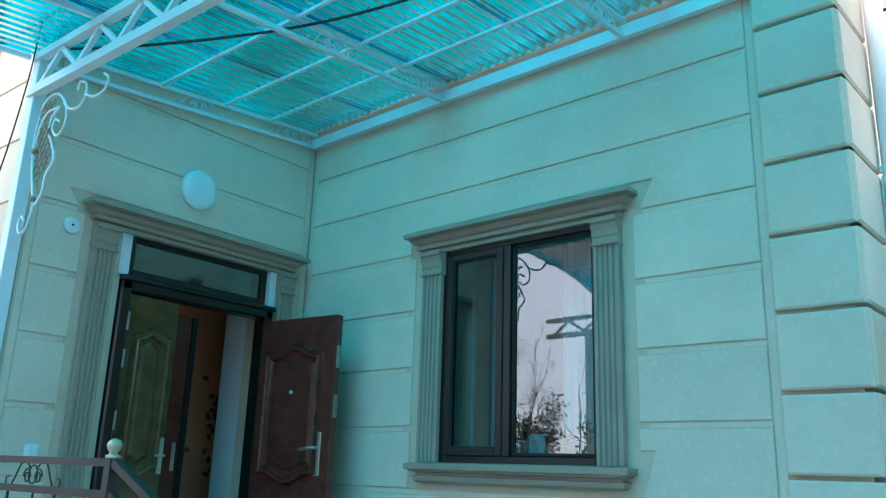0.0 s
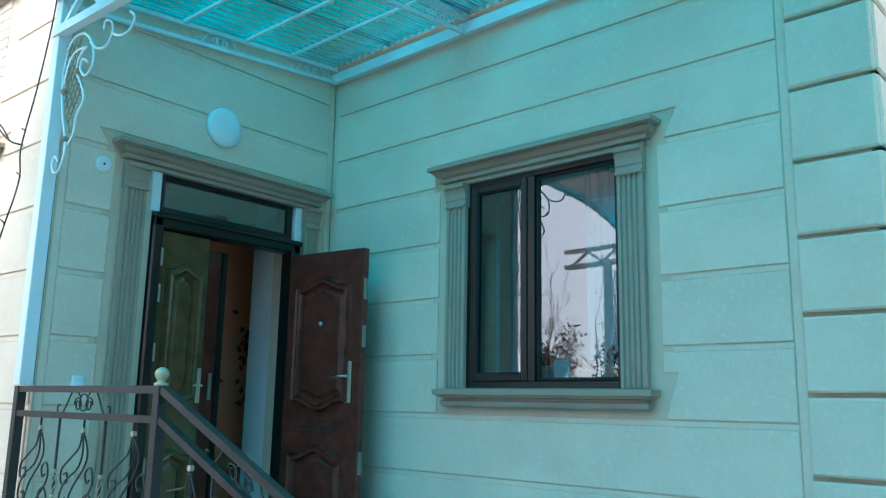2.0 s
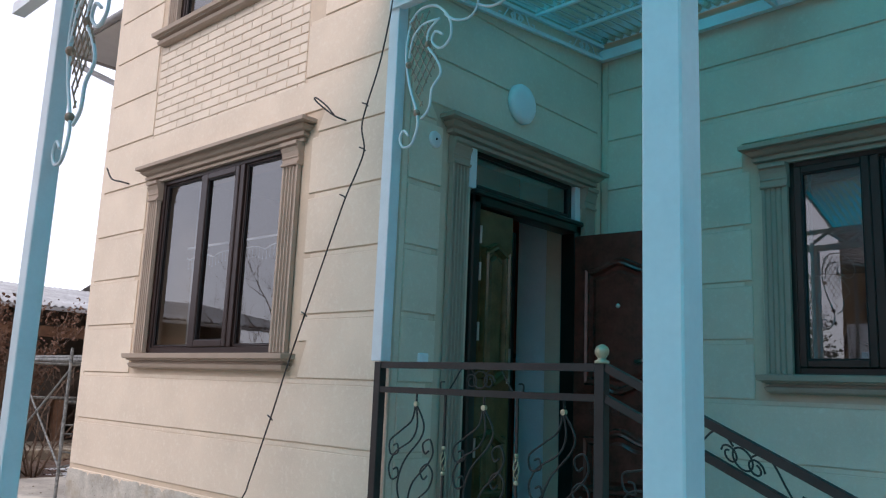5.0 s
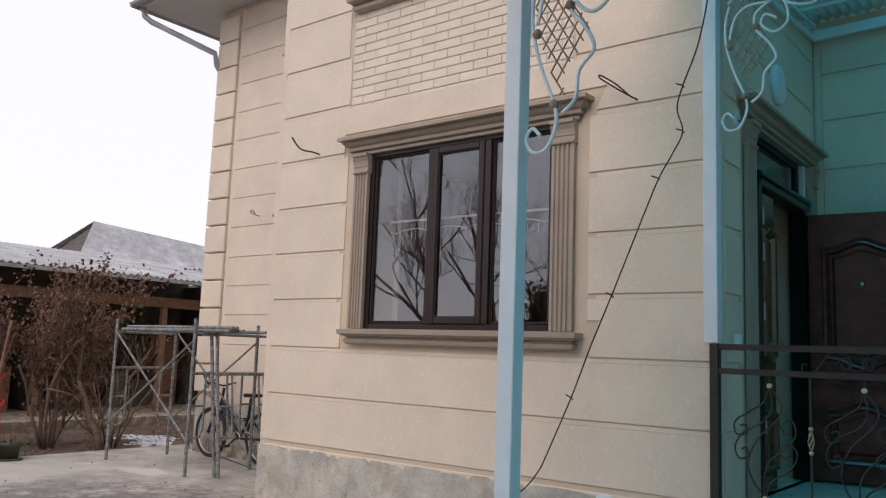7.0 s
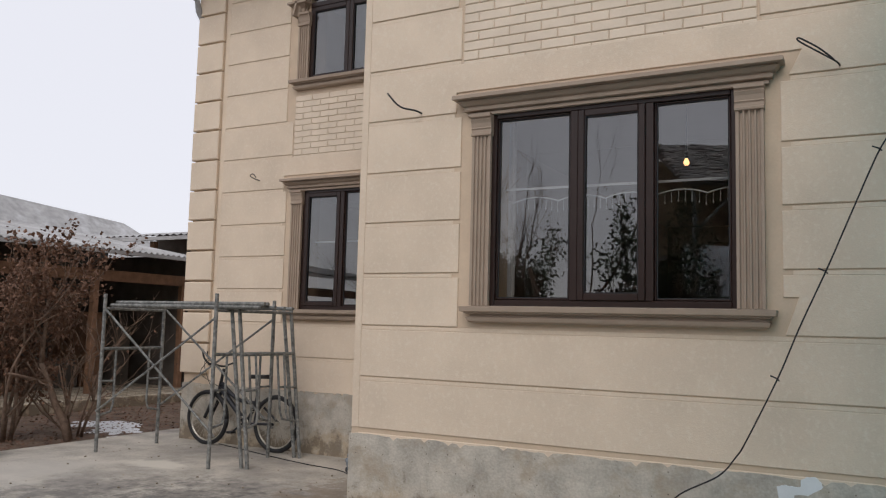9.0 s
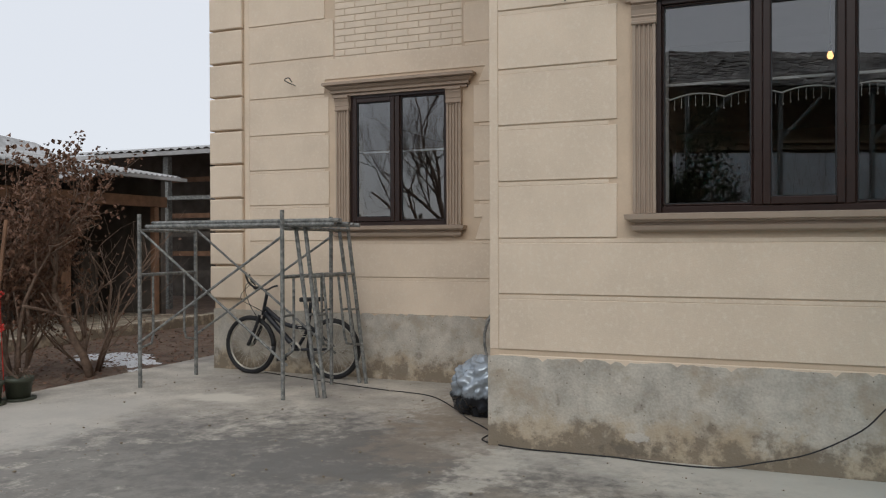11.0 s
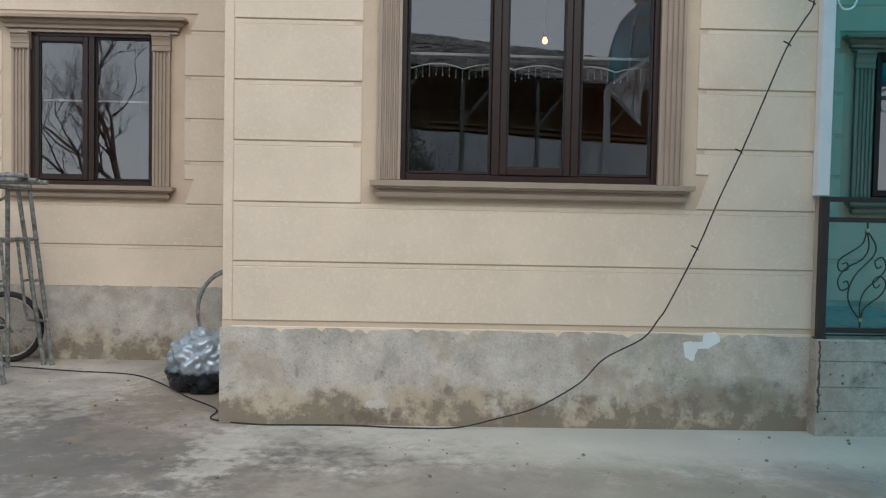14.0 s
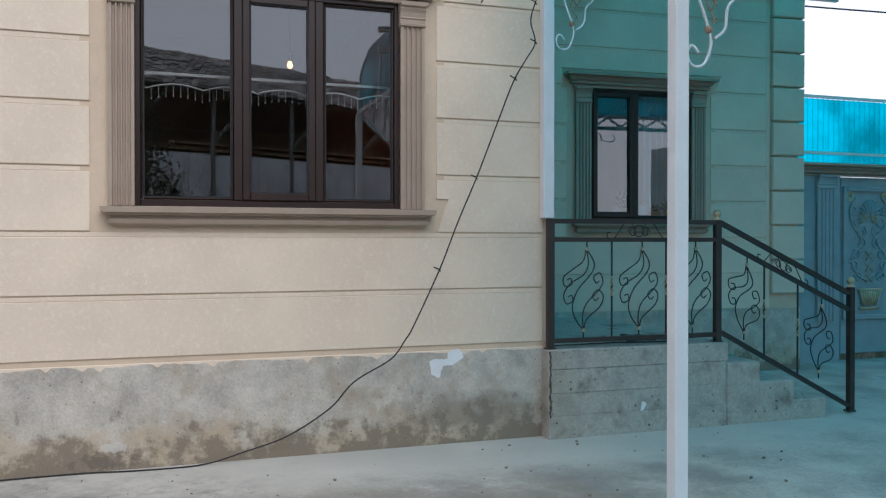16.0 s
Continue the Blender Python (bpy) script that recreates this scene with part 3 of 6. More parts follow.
def pilaster(M, u0, u1, z0, z1, parent):
    """Fluted shaft with a scrolled capital."""
    bm = bmesh.new()
    w = u1 - u0
    n = 4
    prof = [(0, 0.0), (0, 0.035)]
    step = (w - 0.03) / n
    for k in range(n):
        s = 0.015 + k * step
        prof += [(s + step * 0.14, 0.035), (s + step * 0.3, 0.02), (s + step * 0.7, 0.02), (s + step * 0.86, 0.035)]
    prof += [(w, 0.035), (w, 0.0)]
    cap = 0.17
    zc = z1 - cap
    rings = []
    for z in (z0, zc):
        rings.append([bm.verts.new(M @ Vector((u0 + a, -o - 0.01, z))) for a, o in prof])
    for k in range(len(prof) - 1):
        bm.faces.new((rings[0][k], rings[0][k + 1], rings[1][k + 1], rings[1][k]))
    bm.faces.new(rings[1])
    sh = part("pilaster", bm, TRIM, parent)
    bm = bmesh.new()
    side = [(0.048, 0.0), (0.058, 0.004), (0.06, 0.018), (0.046, 0.026), (0.046, 0.05), (0.054, 0.06), (0.048, 0.068), (0.056, 0.10), (0.07, 0.125), (0.06, 0.132), (0.06, 0.138), (0.078, 0.145), (0.08, 0.17), (0.0, 0.17), (0.0, 0.0)]
    ends = [[bm.verts.new(M @ Vector((u, -o, zc + h))) for o, h in side] for u in (u0 - 0.006, u1 + 0.006)]
    for k in range(len(side)):
        j = (k + 1) % len(side)
        bm.faces.new((ends[0][k], ends[0][j], ends[1][j], ends[1][k]))
    bm.faces.new(ends[0]), bm.faces.new(ends[1])
    part("capital", bm, TRIM, sh)
    return sh


def facing(pane, M):
    """Turns a pane's face to the open air."""
    if pane.data.polygons[0].normal.dot(M.to_3x3() @ Vector((0, -1, 0))) < 0:
        pane.data.flip_normals()
    return pane


def sash(M, parent, u0, u1, z0, z1, w, depth, wf, name, glass=True):
    """A frame of four profiles with its pane."""
    bm = bmesh.new()
    for a, b, c, d in ((u0, u0 + w, z0, z1), (u1 - w, u1, z0, z1), (u0 + w, u1 - w, z0, z0 + w), (u0 + w, u1 - w, z1 - w, z1)):
        box(bm, a, b, wf, wf + depth, c, d, 0.006, M)
    fr = part(name, bm, PVC, parent)
    if glass:
        gm = bmesh.new()
        gm.faces.new([gm.verts.new(M @ Vector((a, wf + depth * 0.5, b))) for a, b in rect(u0 + w, u1 - w, z0 + w, z1 - w)])
        p = facing(part("pane", gm, PANE, fr), M)
        p.visible_shadow = False
        bm = bmesh.new()
        g = 0.008
        for a, b, c, d in ((u0 + w, u0 + w + g, z0 + w, z1 - w), (u1 - w - g, u1 - w, z0 + w, z1 - w), (u0 + w + g, u1 - w - g, z0 + w, z0 + w + g), (u0 + w + g, u1 - w - g, z1 - w - g, z1 - w)):
            box(bm, a, b, wf + 0.012, wf + depth * 0.45, c, d, 0, M)
        part("gasket", bm, BLACK, fr)
    return fr


def window(name, M, hole, lint, sill, pil, splits, opener, label, extra_sill=True):
    u0, u1, z0, z1 = hole
    root = thing(name, label, "window", kind="structure")
    moulding("lintel", M, lint[0], lint[1], z1 - 0.015, CORNICE, root)
    moulding("sill", M, sill[0], sill[1], z0 - 0.125, SILLP, root)
    pilaster(M, pil[0], pil[1], z0 + 0.005, z1 - 0.012, root)
    pilaster(M, pil[2], pil[3], z0 + 0.005, z1 - 0.012, root)
    # outer frame, mullions, sashes
    bm = bmesh.new()
    f = 0.05
    for a, b, c, d in ((u0, u0 + f, z0, z1), (u1 - f, u1, z0, z1), (u0 + f, u1 - f, z0, z0 + f), (u0 + f, u1 - f, z1 - f, z1)):
        box(bm, a, b, 0.0, 0.07, c, d, 0.005, M)
    part("window_frame", bm, PVC, root, "dark brown plastic frame")
    edges = [u0 + f, *splits, u1 - f]
    for s in splits:
        part("mullion", boxed(s - 0.028, s + 0.028, -0.004, 0.07, z0 + f, z1 - f, 0.004, M), PVC, root)
    for k, (a, b) in enumerate(zip(edges, edges[1:])):
        a, b = a + (0.028 if k else 0), b - (0.028 if k < len(edges) - 2 else 0)
        if k == opener:
            sash(M, root, a + 0.001, b - 0.001, z0 + f + 0.001, z1 - f - 0.001, 0.05, 0.06, -0.014, "sash")
        else:
            sash(M, root, a + 0.001, b - 0.001, z0 + f + 0.001, z1 - f - 0.001, 0.014, 0.04, 0.016, "sash")
    return root


window("window_1", M_FRONT, W_FRONT, LINT_F, (-7.52, -5.29), (-7.47, -7.315, -5.535, -5.36), (-6.66, -6.11), 1, "brown three-light window in a fluted taupe surround")
window("window_2", M_BACK, W_BACK, LINT_B, (-11.235, -9.59), (-11.165, -11.0, -9.81, -9.645), (-10.415,), 0, "brown two-light window in a fluted taupe surround")
window("window_3", M_RIGHT, W_RIGHT, LINT_R, (-3.042, -1.367), (-2.996, -2.82, -1.599, -1.428), (-2.274,), 0, "brown two-light window with curtains and pots behind it")
window("window_4", M_FRONT, W_FRONT_UP, LINT_F, (-7.61, -5.23), (-7.47, -7.315, -5.535, -5.36), (-6.66, -6.11), 1, "brown upper window in a taupe surround")
def arched_window(name, M, hole, lint, pil, split, label):
    """Window with a segmental head: bent cornice, transom bar and arched frame."""
    u0, u1, z0, z1 = hole
    root = thing(name, label, "window", kind="structure")
    spring, crown = z1 - 0.42, z1 - 0.02
    half, mid = (u1 - u0) / 2, (u0 + u1) / 2
    rise = crown - spring
    R = (half ** 2 + rise ** 2) / (2 * rise)
    span = math.asin(half / R)
    def on_arc(t, r):
        return mid + r * math.sin(t), crown - R + r * math.cos(t)
    ts = [-span + 2 * span * k / 20 for k in range(21)]
    # plaster above the arch
    bm = bmesh.new()
    slab(bm, M, [on_arc(t, R) for t in ts] + [(u1, z1), (u0, z1)], -0.06, 0.004, 0.002)
    part("spandrel", bm, PLASTER, root)
    # cornice that follows the arch
    bm = bmesh.new()
    rings = []
    for k, t in enumerate([-span * 1.32] + ts + [span * 1.32]):
        rings.append([bm.verts.new(M @ Vector((on_arc(t, R + h)[0], -w, on_arc(t, R + h)[1]))) for w, h in CORNICE])
    for p, q in zip(rings, rings[1:]):
        for k in range(len(CORNICE) - 1):
            bm.faces.new((p[k], p[k + 1], q[k + 1], q[k]))
    bm.faces.new(rings[0]), bm.faces.new(rings[-1])
    part("arched_cornice", bm, TRIM, root)
    for a, b in ((lint[0], u0 + 0.01), (u1 - 0.01, lint[1])):
        moulding("impost", M, a, b, spring - 0.2, CORNICE, root)
    moulding("sill", M, lint[0] + 0.06, lint[1] - 0.06, z0 - 0.125, SILLP, root)
    pilaster(M, pil[0], pil[1], z0 + 0.005, spring - 0.19, root)
    pilaster(M, pil[2], pil[3], z0 + 0.005, spring - 0.19, root)
    bar_z = spring - 0.12
    sash(M, root, u0, split, z0, bar_z, 0.06, 0.06, 0.0, "sash")
    sash(M, root, split, u1, z0, bar_z, 0.06, 0.06, 0.0, "sash")
    part("transom_bar", boxed(u0, u1, -0.004, 0.06, bar_z, bar_z + 0.06, 0.005, M), PVC, root)
    bm = bmesh.new()
    for p, q in zip(ts, ts[1:]):
        v = [bm.verts.new(M @ Vector((on_arc(t, r)[0], w, on_arc(t, r)[1]))) for t in (p, q) for r, w in ((R, 0), (R - 0.06, 0), (R - 0.06, 0.06), (R, 0.06))]
        for f in ((0, 1, 5, 4), (1, 2, 6, 5), (2, 3, 7, 6), (3, 0, 4, 7)):
            bm.faces.new([v[i] for i in f])
    part("arched_head", bm, PVC, root)
    bm = bmesh.new()
    bm.faces.new([bm.verts.new(M @ Vector((u, 0.03, z))) for u, z in [(u0, bar_z + 0.06), (u1, bar_z + 0.06)] + [on_arc(t, R - 0.03) for t in ts[::-1]]])
    p = facing(part("pane", bm, PANE, root), M)
    p.visible_shadow = False
    return root


arched_window("window_5", M_BACK, W_BACK_UP, LINT_B, (-11.165, -11.0, -9.81, -9.645), -10.415, "brown arched upper window in a taupe surround")


DULL = mat("dull_zinc", (0.3, 0.28, 0.25), 0.45, metal=0.7, var=0.2, bump=0.05)
# ---- entrance door ----
door = thing("door_1", "dark wooden double entrance door, one leaf open", "door", kind="structure")
moulding("lintel", M_SIDE, 2.41, 4.30, 3.05, CORNICE, door)
pilaster(M_SIDE, 2.51, 2.67, 0.60, 3.055, door)
pilaster(M_SIDE, 4.08, 4.22, 0.60, 3.055, door)
D0, D1, DZ = 2.77, 4.03, 2.735
bm = bmesh.new()
for a, b, c, d in ((D0 - 0.02, D0 + 0.06, 0.58, DZ), (D1 - 0.06, D1 + 0.02, 0.58, DZ), (D0 - 0.02, D1 + 0.02, DZ - 0.07, DZ + 0.01)):
    box(bm, a, b, -0.03, 0.11, c, d, 0.012, M_SIDE)
box(bm, D0 - 0.03, D1 + 0.03, -0.05, 0.0, DZ - 0.01, DZ + 0.03, 0.01, M_SIDE)
part("door_frame", bm, DOORF, door, "dark moulded door frame")
sash(M_SIDE, door, D0 + 0.03, D1 - 0.03, DZ + 0.035, 3.07, 0.045, 0.05, 0.03, "transom")
bm = bmesh.new()
for a, b in ((DOOR[0] - 0.02, D0 + 0.028), (D1 - 0.028, DOOR[1] + 0.02)):
    box(bm, a, b, -0.004, 0.1, DZ + 0.035, 3.08, 0.004, M_SIDE)
part("transom_cheek", bm, WHITE, door, "white filler strip beside the transom")


def arch_panel(u0, u1, z0, z1, rise, top=True, bottom=True):
    """Outline of a raised field with a bowed head and foot."""
    pts = []
    n = 14
    def bow(s):
        x = abs(2 * s - 1)
        return rise * (0.5 + 0.5 * math.cos(math.pi * min(1, x / 0.8))) if x < 0.8 else 0.0
    for k in range(n + 1):
        s = k / n
        pts.append((u0 + (u1 - u0) * s, z0 - (bow(s) if bottom else 0)))
    for k in range(n, -1, -1):
        s = k / n
        pts.append((u0 + (u1 - u0) * s, z1 + (bow(s) if top else 0)))
    return pts


def ring_frame(bm, M, pts, width, w0, w1):
    """A raised bead that follows an outline."""
    pts = pts if sum(a[0] * b[1] - b[0] * a[1] for a, b in zip(pts, pts[1:] + pts[:1])) > 0 else pts[::-1]
    lay = [(pts, w0), (inset(pts, width * 0.2), w1), (inset(pts, width * 0.5), w1 * 0.75), (inset(pts, width * 0.75), w1 * 0.9), (inset(pts, width), w0)]
    rings = [[bm.verts.new(M @ Vector((u, -w, z))) for u, z in p] for p, w in lay]
    for a, b in zip(rings, rings[1:]):
        for k in range(len(pts)):
            bm.faces.new((a[k], a[(k + 1) % len(pts)], b[(k + 1) % len(pts)], b[k]))


def leaf(name, M, width, z0, z1, material, label, both=True):
    bm = boxed(0, width, 0, 0.065, z0, z1, 0.006, M)
    lf = part(name, bm, material, door, label)
    m = width * 0.13
    for sgn, Mx in ((1, M), (-1, M @ Matrix.Translation((0, 0.065, 0)) @ Matrix.Diagonal((1, -1, 1, 1)))):
        for a, b, t, bo in ((z0 + 0.90, z1 - 0.26, True, True), (z0 + 0.13, z0 + 0.53, True, False)):
            bm = bmesh.new()
            out = arch_panel(m, width - m, a, b, 0.07 * min(1, width / 0.6), t, bo)
            ring_frame(bm, Mx, out, 0.065, -0.002, 0.038)
            part("moulding", bm, material, lf)
            bm = bmesh.new()
            slab(bm, Mx, arch_panel(m + 0.075, width - m - 0.075, a + 0.075, b - 0.075, 0.05 * min(1, width / 0.6), t, bo), -0.002, 0.022, 0.018)
            part("field", bm, material, lf)
    return lf


# the closed narrow leaf, and the wide one standing open
ML = M_SIDE @ Matrix.Translation((D0 + 0.065, 0.012, 0))
closed = leaf("closed_leaf", ML, 0.40, 0.60, DZ - 0.08, DOORD, "closed narrow leaf with a raised panel")
hinge = Vector((SIDE + 0.035, D1 - 0.05, 0))
tip = Vector((-3.585, 4.05, 0))
ang = math.atan2(tip.y - hinge.y, tip.x - hinge.x)
MO = Matrix.Translation(hinge) @ Matrix.Rotation(ang, 4, "Z") @ Matrix.Translation((0, -0.035, 0))
WIDE = (tip - hinge).length
opened = leaf("open_leaf", MO, WIDE, 0.60, 2.635, DOORW, "open wide leaf of dark cherry wood")
bm = bmesh.new()
box(bm, WIDE - 0.135, WIDE - 0.075, -0.014, 0.0, 1.50, 1.80, 0.005, MO)
lock = part("lock_plate", bm, STEEL, opened, "brushed steel lock plate")
bm = bmesh.new()
tube(bm, [MO @ Vector(p) for p in ((WIDE - 0.105, -0.012, 1.69), (WIDE - 0.105, -0.055, 1.69), (WIDE - 0.13, -0.06, 1.69), (WIDE - 0.23, -0.055, 1.675))], 0.011, 8)
part("handle", bm, STEEL, lock, "steel lever handle", True)
bm = bmesh.new()
ball(bm, MO @ Vector((WIDE / 2, -0.026, 2.08)), 0.017)
part("peephole", bm, STEEL, opened, "small steel peephole", True)
bm = bmesh.new()
rnd = random.Random(4)
for k in range(26):
    u = WIDE * (0.22 + 0.56 * k / 25)
    s = [MO @ Vector((u + 0.03 * math.cos(a) * (1 - a / 9), -0.006, 1.325 + (0.02 if k % 2 else -0.02) + 0.03 * math.sin(a) * (1 - a / 9))) for a in [0.6 * j for j in range(9)]]
    tube(bm, s, 0.006, 5)
part("carving", bm, DOORW, opened, "carved scroll band", True)
bm = bmesh.new()
for z in (1.0, 1.9, 2.25):
    box(bm, WIDE - 0.004, WIDE + 0.006, 0.012, 0.05, z, z + 0.16, 0.002, MO)
part("latch_strip", bm, DULL, opened, "steel latch strips in the edge")
bm = bmesh.new()
for z in (1.0, 1.75, 2.15, 2.4):
    tube(bm, [M_SIDE @ Vector((D0 + 0.055, -0.035, z)), M_SIDE @ Vector((D0 + 0.055, -0.035, z + 0.12))], 0.009, 8)
part("hinge", bm, DULL, closed, "steel pin hinges")
bm = bmesh.new()
box(bm, 0.36, 0.395, -0.012, 0.0, 1.48, 1.72, 0.004, ML)
tube(bm, [ML @ Vector(p) for p in ((0.378, -0.01, 1.6), (0.378, -0.05, 1.6), (0.31, -0.05, 1.6))], 0.009, 8)
part("inner_lock", bm, STEEL, closed, "steel lock and lever")

bm = boxed(-4.645, -4.60, 2.95, 3.50, 0.60, 2.62, 0.006)
inner = part("inner_leaf", bm, DOORW, door, "dark cherry inner leaf standing in the hall")
part("edge_strip", boxed(-4.65, -4.592, 3.502, 3.55, 0.60, 2.62, 0.006), DOORF, inner, "near-black edge strip")
part("latch", boxed(-4.60, -4.588, 3.44, 3.47, 1.5, 1.7, 0.004), STEEL, inner, "small steel latch plate")

# hall behind the door
bm = boxed(-5.42, -5.34, 2.44, 6.2, 0.58, 3.4)
tagged(link("wall_hall", bm, HALLW), "orange-brown papered hall wall with a floral print", "wall", kind="structure")
bm = boxed(-4.98, SIDE - 0.31, 4.08, 4.2, 0.58, 3.4)
tagged(link("wall_hall_side", bm, WHITE), "plain white hall wall beside the door", "wall", kind="structure")
bm = boxed(-5.34, SIDE - 0.305, 2.45, 2.55, 0.58, 3.4)
tagged(link("wall_hall_end", bm, HALLW), "orange-brown papered hall end wall", "wall", kind="structure")

PRINT = mat("dark_floral_print", (0.22, 0.06, 0.035), 0.7, var=0.15)
bm = bmesh.new()
rnd = random.Random(2)
for y0 in (2.95, 3.45, 3.85, 4.3, 4.8, 5.3):
    pts = smooth_path([(-5.337, y0, 1.45), (-5.337, y0 + 0.12, 1.75), (-5.337, y0 + 0.02, 2.0), (-5.337, y0 + 0.15, 2.3)], 6)
    tube(bm, pts, 0.009, 4)
    for k in range(34):
        p = rnd.choice(pts) + Vector((0, rnd.gauss(0, 0.09), rnd.gauss(0, 0.07)))
        a = rnd.uniform(0, 6.28)
        d, e = Vector((0, math.cos(a), math.sin(a))) * 0.075, Vector((0, -math.sin(a), math.cos(a))) * 0.024
        bm.faces.new([bm.verts.new(q) for q in (p, p + d * 0.5 + e, p + d, p + d * 0.5 - e)])
tagged(link("wall_print", bm, PRINT), "dark floral print on the hall wallpaper", "decoration", kind="structure")

# ---- ground ----
bm = bmesh.new()
bmesh.ops.create_grid(bm, x_segments=60, y_segments=60, size=150, matrix=Matrix.Translation((-6, 0, -0.17)))
tagged(link("ground", bm, SOIL), "dark bare garden soil with dead leaves", "ground", kind="structure")
bm = boxed(-13.62, 6.0, -7.0, 12.5, -0.3, GROUND)
tagged(link("pavement", bm, CONC), "worn stained grey concrete yard", "pavement", kind="structure")

# ---- stoop and steps ----
stoop = thing("stoop", "rough grey concrete entrance stoop with four steps", "steps", kind="structure")
STEPX = [-2.82, -2.51, -2.165, -1.84]
bm = bmesh.new()
box(bm, SIDE - 0.05, STEPX[0], 1.95, RIGHT - 0.014, 0.425, 0.58, 0.009)
part("landing", bm, STOOPM, stoop)
for zl, zh, yo in ((GROUND - 0.1, 0.072, 1.944), (0.08, 0.243, 1.952), (0.25, 0.418, 1.947)):
    part("cast_layer", boxed(SIDE - 0.05, STEPX[0] - 0.025, yo, RIGHT - 0.014, zl, zh + 0.0078, 0.004), STOOPM, stoop)
for k in range(3):
    part("step", boxed(STEPX[k] - 0.02, STEPX[k + 1], 1.95, RIGHT - 0.014, GROUND - 0.1, 0.58 - 0.1675 * (k + 1), 0.012), STOOPM, stoop)

# ---- railing ----
LEAFY = [
    [(148, 172), (140, 205), (110, 228), (82, 250), (85, 275), (105, 272), (103, 255), (92, 258)],
    [(150, 175), (155, 215), (140, 245), (100, 270), (82, 300), (90, 325), (108, 318), (105, 302), (95, 306)],
    [(152, 175), (172, 210), (165, 240), (125, 285), (108, 330), (115, 365), (138, 398)],
    [(140, 400), (138, 360), (150, 325), (185, 290), (199, 265), (190, 240), (172, 250), (178, 268), (188, 262)],
    [(142, 400), (150, 370), (190, 335), (200, 305), (185, 288), (168, 302), (176, 318), (186, 310)],
]
railing = thing("railing", "dark brown wrought iron railing with leaf scrolls beside the steps", "railing", at=(0, 0, 0))
RY = 2.008
RAIL_END = -1.53


for x, z0, z1 in ((-4.378, 0.58, 1.565), (-2.89, 0.58, 1.565), (RAIL_END, GROUND + 0.02, 1.0)):
    post = part("post", boxed(x - 0.026, x + 0.026, RY - 0.026, RY + 0.026, z0, z1, 0.003), IRON, railing)
    part("foot_plate", boxed(x - 0.036, x + 0.036, RY - 0.03, RY + 0.04, z0 - 0.004, z0 + 0.008), IRON, post)
    if x > -4:
        bm = bmesh.new()
        lathe(bm, [(0.034, 0), (0.034, 0.012), (0.018, 0.02), (0.022, 0.03), (0.032, 0.045), (0.034, 0.06), (0.026, 0.078), (0.008, 0.088)], 14, (x, RY, z1))
        part("finial", bm, GOLDM, post, "gold-painted ball finial", True)
for z, h in ((1.547, 0.036), (1.407, 0.034), (0.64, 0.034)):
    part("rail", barred((-4.352, RY, z), (-2.916, RY, z), 0.04, h), IRON, railing)
    zb = z if z > 1 else z + 0.02
    sl = 0.458 if z > 1 else 0.52
    part("sloping_rail", barred((-2.864, RY, zb), (RAIL_END - 0.026, RY, zb - sl * (RAIL_END - 0.026 + 2.864)), 0.04, h), IRON, railing)


def leaf_scroll(cx, top, height, shear):
    bm = bmesh.new()
    s = height / 228
    for c in LEAFY:
        pts = [((u - 140) * s * 1.05, (172 - v) * s) for u, v in c]
        tube(bm, [(cx + u, RY, top + v - shear * u) for u, v, _ in smooth_path([(u, v, 0) for u, v in pts], 5)], 0.0052, 6)
    tube(bm, [(cx + 0.03, RY, top + 0.06), (cx + 0.03, RY, top)], 0.006, 6)
    tube(bm, [(cx, RY, top - height), (cx, RY, top - height - 0.06)], 0.006, 6)
    sc = part("scroll", bm, IRON, railing, "", True)
    for du, dz in ((0.03, 0.0), (0.0, -height)):
        bm = bmesh.new()
        bmesh.ops.create_cone(bm, cap_ends=True, segments=10, radius1=0.014, radius2=0.014, depth=0.02, matrix=Matrix.Translation((cx + du, RY, top + dz)) @ Matrix.Rotation(radians(90), 4, "X"))
        part("rosette", bm, GOLDM, sc, "gold-painted rosette")


def picket(x, z0, z1):
    bm = bmesh.new()
    bar(bm, (x, RY, z0), (x, RY, z1), 0.011, 0.011, (0, 1, 0))
    pk = part("picket", bm, IRON, railing)
    zm = (z0 + z1) / 2 + 0.02
    bm = bmesh.new()
    for k in range(4):
        a = k * math.pi / 2
        tube(bm, [(x + 0.016 * math.sin(math.pi * j / 8) * math.cos(a + j * 0.5), RY + 0.016 * math.sin(math.pi * j / 8) * math.sin(a + j * 0.5), zm - 0.06 + 0.12 * j / 8) for j in range(9)], 0.003, 5)
    ball(bm, (x, RY, zm + 0.065), 0.013)
    ball(bm, (x, RY, zm - 0.065), 0.013)
    part("basket", bm, GOLDM, pk, "gold-painted twisted basket", True)


for cx in (-4.10, -3.615, -3.125):
    leaf_scroll(cx, 1.335, 0.62, 0.0)
for x in (-3.855, -3.37):
    picket(x, 0.655, 1.40)
for cx in (-2.63, -1.87):
    leaf_scroll(cx, 1.335 - 0.47 * (cx + 2.864) - 0.02, 0.56, 0.47)
for x in (-2.43, -2.09):
    picket(x, 0.66 - 0.52 * (x + 2.864), 1.395 - 0.458 * (x + 2.864))


